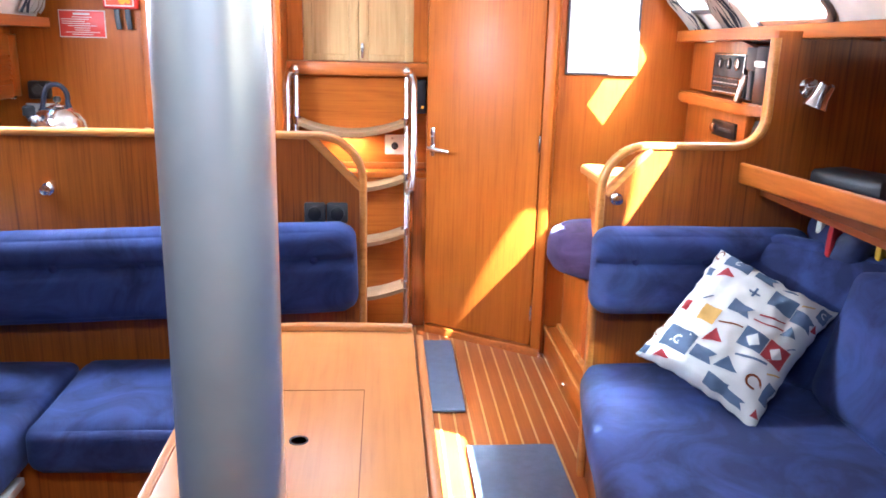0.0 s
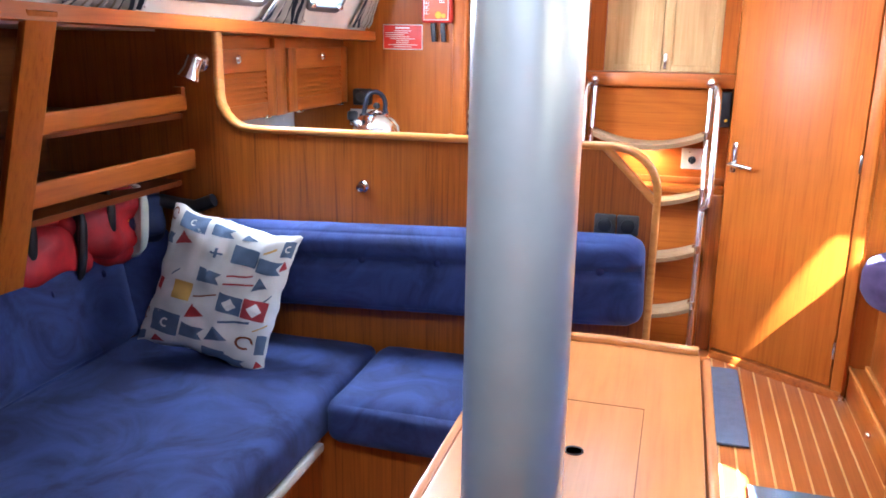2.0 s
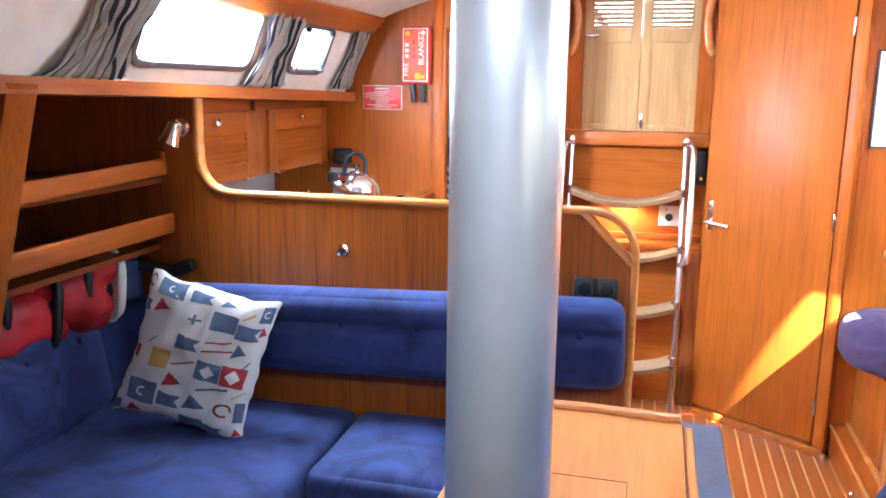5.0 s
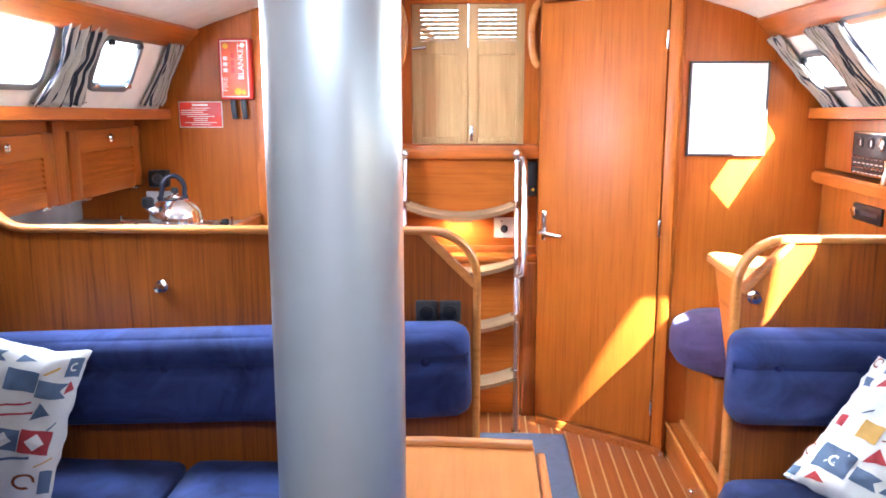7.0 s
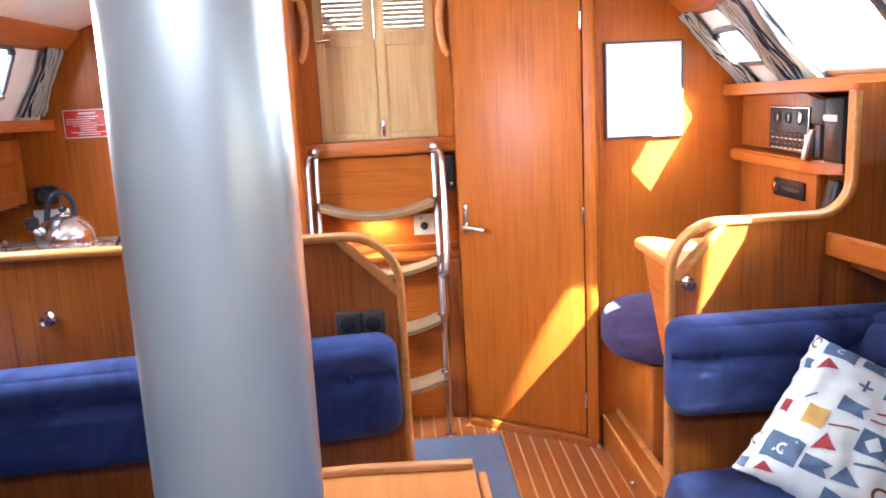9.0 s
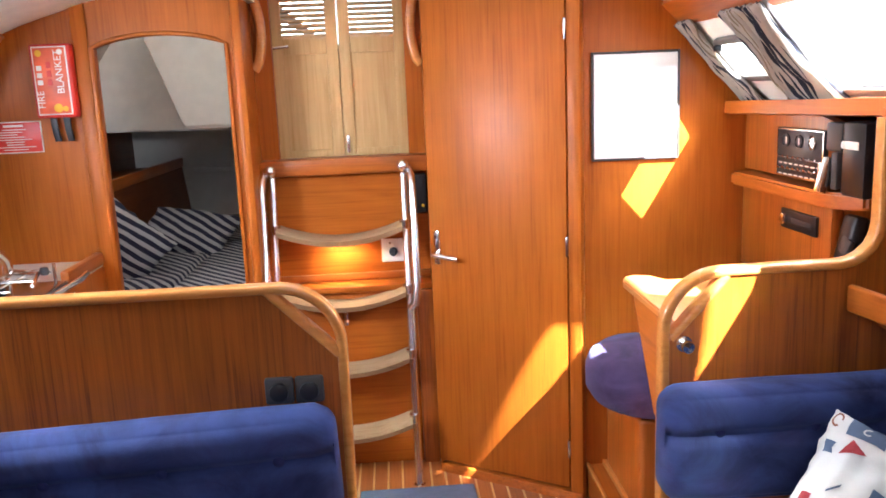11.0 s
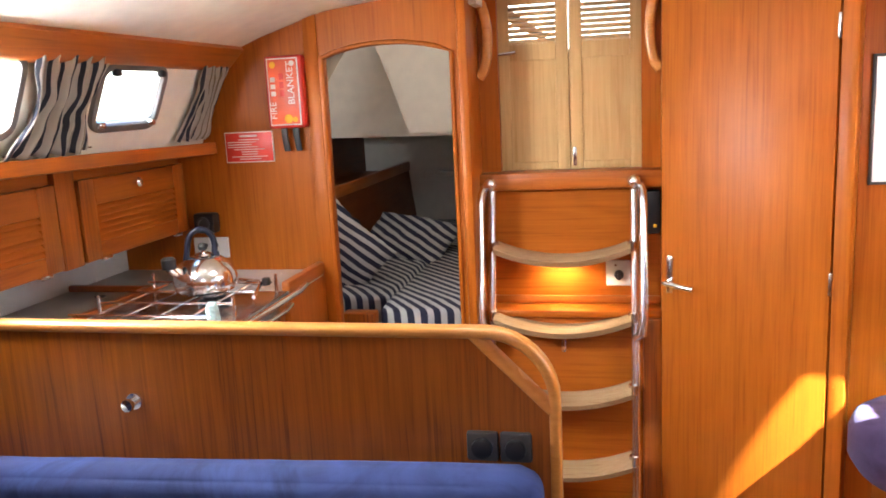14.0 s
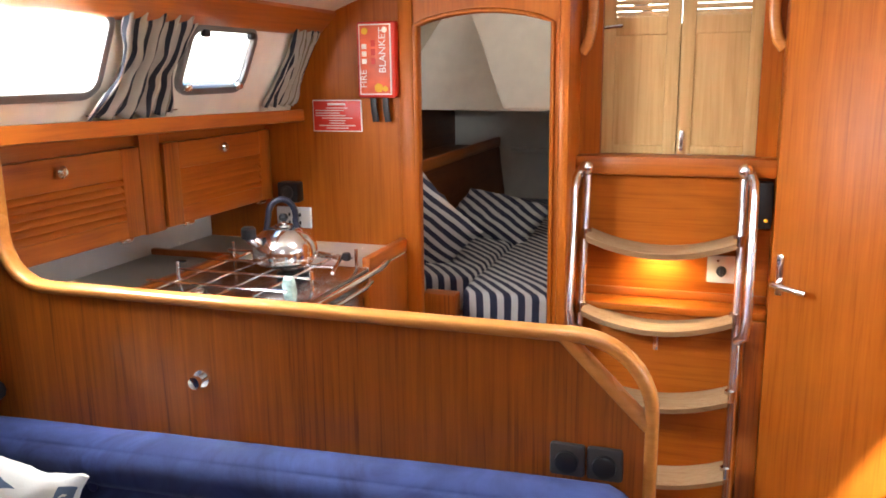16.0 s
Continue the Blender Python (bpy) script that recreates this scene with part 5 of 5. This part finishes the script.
# ---- patterned cushions ----
FLAGS = [  # u, v, width, height, shape, ink
    (-0.56, 0.84, 0.38, 0.22, "c", "b"), (-0.92, 0.86, 0.10, 0.16, "o", "k"), (-0.08, 0.83, 0.30, 0.14, "s", "b"), (0.33, 0.84, 0.22, 0.10, "t", "b"),
    (-0.61, 0.57, 0.24, 0.18, "t", "r"), (-0.87, 0.52, 0.10, 0.14, "s", "b"), (-0.09, 0.51, 0.16, 0.14, "x", "b"), (0.34, 0.57, 0.34, 0.22, "q", "b"),
    (0.66, 0.73, 0.14, 0.03, "l", "g"), (0.91, 0.79, 0.16, 0.20, "c", "b"), (0.73, 0.51, 0.32, 0.18, "s", "b"), (0.94, 0.54, 0.10, 0.14, "t", "r"),
    (-0.61, 0.11, 0.10, 0.025, "l", "b"), (-0.84, -0.11, 0.10, 0.14, "q", "r"), (-0.43, -0.11, 0.24, 0.22, "q", "g"), (-0.09, 0.17, 0.30, 0.17, "s", "b"),
    (0.35, 0.29, 0.32, 0.022, "l", "r"), (0.36, 0.17, 0.38, 0.022, "l", "r"), (0.68, 0.24, 0.20, 0.18, "t", "b"), (-0.08, -0.10, 0.30, 0.018, "l", "k"),
    (0.31, -0.12, 0.32, 0.22, "d", "b"), (0.69, -0.11, 0.32, 0.24, "d", "r"), (-0.16, -0.35, 0.24, 0.20, "t", "r"), (-0.58, -0.62, 0.40, 0.28, "c", "b"),
    (-0.14, -0.64, 0.30, 0.17, "s", "b"), (0.23, -0.59, 0.30, 0.20, "t", "b"), (0.44, -0.34, 0.40, 0.03, "l", "b"), (0.66, -0.58, 0.24, 0.18, "o", "k"),
    (0.92, -0.58, 0.14, 0.24, "q", "b"), (-0.65, -0.90, 0.22, 0.10, "t", "r"), (0.23, -0.88, 0.30, 0.14, "q", "b"), (0.56, -0.90, 0.28, 0.11, "s", "b"),
    (0.92, -0.87, 0.12, 0.10, "t", "r"), (-0.94, -0.58, 0.08, 0.16, "o", "k"), (-0.93, -0.90, 0.10, 0.12, "q", "b"), (0.84, 0.08, 0.10, 0.02, "l", "b"), (0.84, -0.34, 0.16, 0.02, "l", "g")]
INK = {"b": M_INKBLUE, "r": M_INKRED, "g": M_INKGOLD, "k": M_DARKSHADE}


def printed_pillow(name, m, w, h, t, seed, label):
    e = thing(name, m.translation - Vector((0, 0, h * 0.5)), label, "cushion", "patterned cushions")
    bm, surf = stuffed(m, w, h, t, seed, 30, 0.07)
    cover = part("cover", bm, M_COTTON, e)
    nrm = (m.to_3x3() @ Vector((0, -1, 0))).normalized()

    def patch(poly, ink, nm="printed_flag", lift=0.0016):
        """A printed shape laid on the cloth: the polygon's fan cut into small pieces that follow the surface."""
        b2 = bmesh.new()
        cu = sum(p[0] for p in poly) / len(poly)
        cv = sum(p[1] for p in poly) / len(poly)
        k = 4
        n = len(poly)
        rows = []
        for r in range(k + 1):
            f = r / k
            row = []
            for i in range(n):
                (a, c), (p, q) = poly[i], poly[(i + 1) % n]
                for s in range(k):
                    g = s / k
                    u, v = a + (p - a) * g, c + (q - c) * g
                    u, v = cu + (u - cu) * f, cv + (v - cv) * f
                    u, v = max(-0.985, min(0.985, u)), max(-0.985, min(0.985, v))
                    row.append(b2.verts.new(surf(u, v, -1) + nrm * lift))
            rows.append(row)
        nn = n * k
        for r in range(k):
            for i in range(nn):
                b2.faces.new((rows[r][i], rows[r][(i + 1) % nn], rows[r + 1][(i + 1) % nn], rows[r + 1][i]))
        bmesh.ops.remove_doubles(b2, verts=b2.verts[:], dist=0.00005)
        return part(nm, b2, ink, cover)

    for u, v, fw, fh, kind, ink in FLAGS:
        a, c = fw * 0.575, fh * 0.575
        if kind in "qlcd":
            sk = 0.05 if kind == "l" else 0.0
            patch([(u - a, v - c - sk), (u + a, v - c + sk), (u + a, v + c + sk), (u - a, v + c - sk)], INK[ink])
            if kind == "c":
                for w in range(6):
                    a0, a1 = radians(60 + 42 * w), radians(102 + 42 * w)
                    ro, ri = fh * 0.26, fh * 0.16
                    patch([(u + ro * math.cos(a0), v + ro * math.sin(a0)), (u + ro * math.cos(a1), v + ro * math.sin(a1)), (u + ri * math.cos(a1), v + ri * math.sin(a1)), (u + ri * math.cos(a0), v + ri * math.sin(a0))], M_COTTON, "printed_emblem", 0.0036)
            if kind == "d":
                k = 0.62
                patch([(u - a * k, v), (u, v - c * k * 1.2), (u + a * k, v), (u, v + c * k * 1.2)], M_COTTON, "printed_emblem", 0.0036)
        elif kind == "t":
            patch([(u - a, v - c), (u + a, v - c * 0.2), (u - a * 0.4, v + c)], INK[ink])
        elif kind == "s":
            patch([(u - a, v - c), (u + a, v - c * 0.9), (u + a * 0.55, v), (u + a, v + c * 0.8), (u - a, v + c)], INK[ink])
        elif kind == "x":
            patch([(u - a, v - c * 0.3), (u + a, v - c * 0.3), (u + a, v + c * 0.1), (u - a, v + c * 0.1)], INK[ink])
            patch([(u - a * 0.2, v - c), (u + a * 0.2, v - c), (u + a * 0.2, v + c), (u - a * 0.2, v + c)], INK[ink])
        elif kind == "o":
            for s in range(10):
                a0, a1 = 2 * math.pi * s / 12, 2 * math.pi * (s + 1) / 12
                patch([(u + a * math.cos(a0), v + c * math.sin(a0)), (u + a * math.cos(a1), v + c * math.sin(a1)), (u + 0.7 * a * math.cos(a1), v + 0.7 * c * math.sin(a1)), (u + 0.7 * a * math.cos(a0), v + 0.7 * c * math.sin(a0))], INK[ink], "printed_rope")
    return e


def basis(c, ux, uz):
    """A pose with its x along ux and its z near uz."""
    ux = Vector(ux).normalized()
    uy = Vector(uz).cross(ux).normalized()
    uz = ux.cross(uy)
    return Matrix.Translation(c) @ Matrix((ux, uy, uz)).transposed().to_4x4()


printed_pillow("throw_cushion", basis((-0.875, 2.20, 0.665), (0.36, 0.05, -0.09), (0.20, 0.14, 0.40)), 0.40, 0.43, 0.12, 1.3, "cream cushion printed with navy and red signal flags")
printed_pillow("throw_cushion", basis((1.385, 2.185, 0.625), (0.21, -0.19, -0.10), (0.28, 0.18, 0.24)), 0.355, 0.425, 0.12, 7.9, "cream cushion printed with signal flags, tilted in the corner")


# ---- curtains ----
def curtain(pt, y0, y1, s0, s1, folds, seed, label, spread=0.35, lean=0.0):
    e = thing("curtain", pt((y0 + y1) / 2, s0, -0.03), label, "curtain", "cabin curtains")
    nu, nv = 60, 18
    bm = bmesh.new()
    g = []
    where = {}
    for i in range(nu + 1):
        u = i / nu
        row = []
        for j in range(nv + 1):
            v = j / nv
            waist = 1 - spread * math.sin(math.pi * min(1, v * 1.05)) ** 2
            yc = (y0 + y1) / 2 + lean * v
            y = yc - 0.05 * (1 - v) ** 3 * (1 - u) + (u - 0.5) * (y1 - y0) * waist + 0.008 * noise.noise(Vector((u * 5 + seed, v * 4, 0)))
            d = 0.020 + 0.014 * math.sin(u * folds * 2 * math.pi + 1.2 * noise.noise(Vector((seed, v * 2.5, u * 2)))) + 0.007 * noise.noise(Vector((u * 9, v * 5 + seed, 1)))
            row.append(bm.verts.new(pt(y, s0 + (s1 - s0) * v, -d)))
            where[row[-1]] = (u * folds * 0.9 + seed, v)
        g.append(row)
    for i in range(nu):
        for j in range(nv):
            bm.faces.new((g[i][j], g[i + 1][j], g[i + 1][j + 1], g[i][j + 1]))
    uvl = bm.loops.layers.uv.new("cloth")
    for f in bm.faces:
        for lp in f.loops:
            lp[uvl].uv = where[lp.vert]
    ob = part("cloth", bm, M_CURTAIN, e)
    sol = ob.modifiers.new("thickness", "SOLIDIFY")
    sol.thickness = 0.0015
    for s in (s0 + 0.02, s1 - 0.02):
        part("curtain_wire", tube([pt(y0 - 0.03, s, -0.012), pt(y1 + 0.03, s, -0.012)], 0.002, 6), M_STEEL, e)
    return e


curtain(pt_port, 2.85, 3.15, 0.15, 1.04, 5, 0.4, "gathered navy and cream striped curtain between the windows", 0.24, 0.01)
curtain(pt_port, 3.68, 3.868, 0.14, 1.0, 4, 3.1, "gathered navy and cream striped curtain beside the bulkhead", 0.12, 0.01)
curtain(pt_port, 1.88, 2.14, 0.20, 1.02, 5, 5.7, "gathered navy and cream striped curtain beside the long window", 0.15, 0.10)
curtain(pt_stbd, 3.42, 3.54, 0.06, 0.99, 4, 8.2, "gathered striped curtain half drawn over the small window", 0.10, 0.02)
curtain(pt_stbd, 2.92, 3.20, 0.10, 1.0, 7, 4.4, "gathered striped curtain between the starboard windows", 0.12, 0.0)


# ---- lamps, knobs, sockets ----
def spot(x, y, z, tilt, label):
    e = thing("reading_lamp", (x, y, z), label, "lamp", "reading lamps")
    part("base", lathe([(0.0, 0.0), (0.030, 0.0), (0.030, -0.008), (0.020, -0.014), (0.0, -0.014)], (x, y, z), 22, "y"), M_CHROME, e)
    part("arm", tube([(x, y - 0.012, z), (x, y - 0.05, z + 0.006), (x + 0.008, y - 0.065, z - 0.006)], 0.007, 10), M_CHROME, e)
    sh = lathe([(0.0, 0.035), (0.020, 0.034), (0.026, 0.028), (0.027, -0.01), (0.036, -0.04), (0.034, -0.04), (0.022, -0.005), (0.0, 0.0)], (0, 0, 0), 26)
    bmesh.ops.transform(sh, matrix=Matrix.Translation((x + 0.008, y - 0.068, z - 0.012)) @ Euler((radians(tilt), radians(18), 0)).to_matrix().to_4x4(), verts=sh.verts)
    part("shade", sh, M_CHROME, e, "small chrome shade")
    return e


spot(-1.085, YP, 1.315, -15, "chrome reading lamp on the partition")
spot(1.665, YP, 1.27, 10, "chrome reading lamp over the side settee")


def knob_on(x, z, label):
    e = thing("push_button_latch", (x, YP, z), label, "latch", "push button latches")
    part("rosette", lathe([(0.0, 0.0), (0.019, 0.0), (0.018, -0.005), (0.0, -0.005)], (x, YP, z), 22, "y"), M_CHROME, e)
    part("button", lathe([(0.009, 0.0), (0.009, -0.014), (0.014, -0.020), (0.013, -0.028), (0.0, -0.030)], (x, YP - 0.004, z), 18, "y"), M_CHROME, e)


knob_on(-0.532, 0.946, "round chrome push latch on the galley partition")
knob_on(1.116, 0.932, "round chrome push latch on the chart table partition")
for x0 in (0.189, 0.254):
    e = thing("power_socket", (x0 + 0.03, YP, 0.853), "square dark grey power socket with round cap", "socket", "power sockets")
    part("plate", box(x0, x0 + 0.062, YP - 0.014, YP, 0.853, 0.914, 0.006), M_GREYP, e)
    part("cap", lathe([(0.0, 0.0), (0.021, 0.0), (0.020, -0.007), (0.016, -0.009), (0.0, -0.009)], (x0 + 0.031, YP - 0.014, 0.882), 24, "y"), M_BLACK, e)


# ---- bags behind the backrests ----
def bag(m, sx, sy, sz, mat, label, straps=(), seed=0.0):
    e = thing("sail_bag", m @ Vector((0, 0, -sz / 2)), label, "bag", "stowed bags")
    part("body", padded(m, sx, sy, sz, puff=0.02, bevel=0.06, wrinkle=0.055, cells=24, seed=seed), mat, e)
    for px, w, smat, nm in straps:
        b3 = padded(m @ Matrix.Translation((px, 0, 0.004)), w, sy + 0.016, sz + 0.02, puff=0.02, bevel=0.06, wrinkle=0.0, cells=10, seed=seed)
        part("strap", b3, smat, e, nm)
    return e


bag(pose(-1.38, 2.0, 0.80, 0, 8, 85), 0.34, 0.2, 0.20, M_REDBAG, "crumpled red life jacket on the ledge", [(0.10, 0.02, M_BLACK, "black webbing"), (-0.08, 0.02, M_BLACK, "black webbing")], 1.0)
bag(pose(-1.35, 2.24, 0.825, 0, 6, 80), 0.30, 0.2, 0.19, M_REDBAG, "red life jacket with silver tape", [(0.11, 0.026, M_REFLECT, "silver reflective tape"), (-0.02, 0.02, M_BLACK, "black webbing")], 4.0)
bag(pose(-1.33, 2.42, 0.84, 0, 8, 60), 0.20, 0.2, 0.16, M_NAVYBAG, "navy life jacket stuffed behind the cushion", [(-0.07, 0.018, M_YELLOW, "yellow pull tab")], 7.0)
tagged(part("harness_line", tube([(-1.30, 2.36, 0.84), (-1.22, 2.44, 0.865), (-1.12, 2.47, 0.845), (-1.05, 2.475, 0.872)], 0.022, 10), M_BLACK), "black harness line lying on the cushion", "strap")
bag(pose(1.80, 2.33, 0.87, 0, -6, 75), 0.26, 0.2, 0.14, M_NAVYBAG, "navy life jacket with silver tape on the ledge", [(0.02, 0.03, M_REFLECT, "silver reflective tape"), (-0.10, 0.02, M_REDBAG, "red panel")], 12.0)
bag(pose(1.86, 2.05, 0.86, 0, -6, 85), 0.28, 0.2, 0.14, M_BLACK, "black life jacket with silver tape and yellow tab", [(0.04, 0.03, M_REFLECT, "silver reflective tape"), (0.12, 0.015, M_YELLOW, "yellow tab")], 15.0)

lsp = thing("loudspeaker", (1.72, 2.33, 0.965), "black loudspeaker on the starboard shelf", "loudspeaker")
part("case", padded(pose(1.74, 2.31, 1.01, 0, 0, -70), 0.24, 0.12, 0.085, 0.003, 0.02, 0, cells=6), M_BLACK, lsp)
part("badge", lathe([(0.010, 0), (0.009, -0.003), (0, -0.003)], (1.676, 2.335, 1.03), 14, "x"), M_CHROME, lsp)

# ---- mats ----
for x0, x1, y0, y1 in ((0.30, 0.738, 2.967, 3.69), (0.712, 1.022, 2.02, 2.70)):
    e = thing("floor_mat", ((x0 + x1) / 2, (y0 + y1) / 2, 0.0), "blue-grey carpet mat lying on the sole", "mat", "sole mats")
    part("carpet", padded(Matrix.Translation(((x0 + x1) / 2, (y0 + y1) / 2, 0.010)), x1 - x0, y1 - y0, 0.013, puff=0, bevel=0.006, wrinkle=0.002, cells=10), M_MAT, e)

# ---- sea outside ----
setting("water", box(-300, 300, -300, 300, -1.6, -1.5, 0), M_WATER, "calm sea around the boat", "water")

# ---- sole planks ----
floor_ob = bpy.data.objects["floor"]
PW, SW = 0.050, 0.007
planks = {}
for nm, w, mat in (("plank", PW, M_SOLE), ("holly_strip", SW, M_HOLLY)):
    planks[nm] = finish(nm, box(-w / 2, w / 2, Y0, 4.02, -0.014, 0.0 if nm == "plank" else 0.0006, 0.0008, 1), mat)
x = -0.56
while x < 1.30:
    for nm, w in (("plank", PW), ("holly_strip", SW)):
        ob = new(nm, planks[nm])
        ob.location = (x + w / 2, 0, 0)
        ob.parent = floor_ob
        x += w
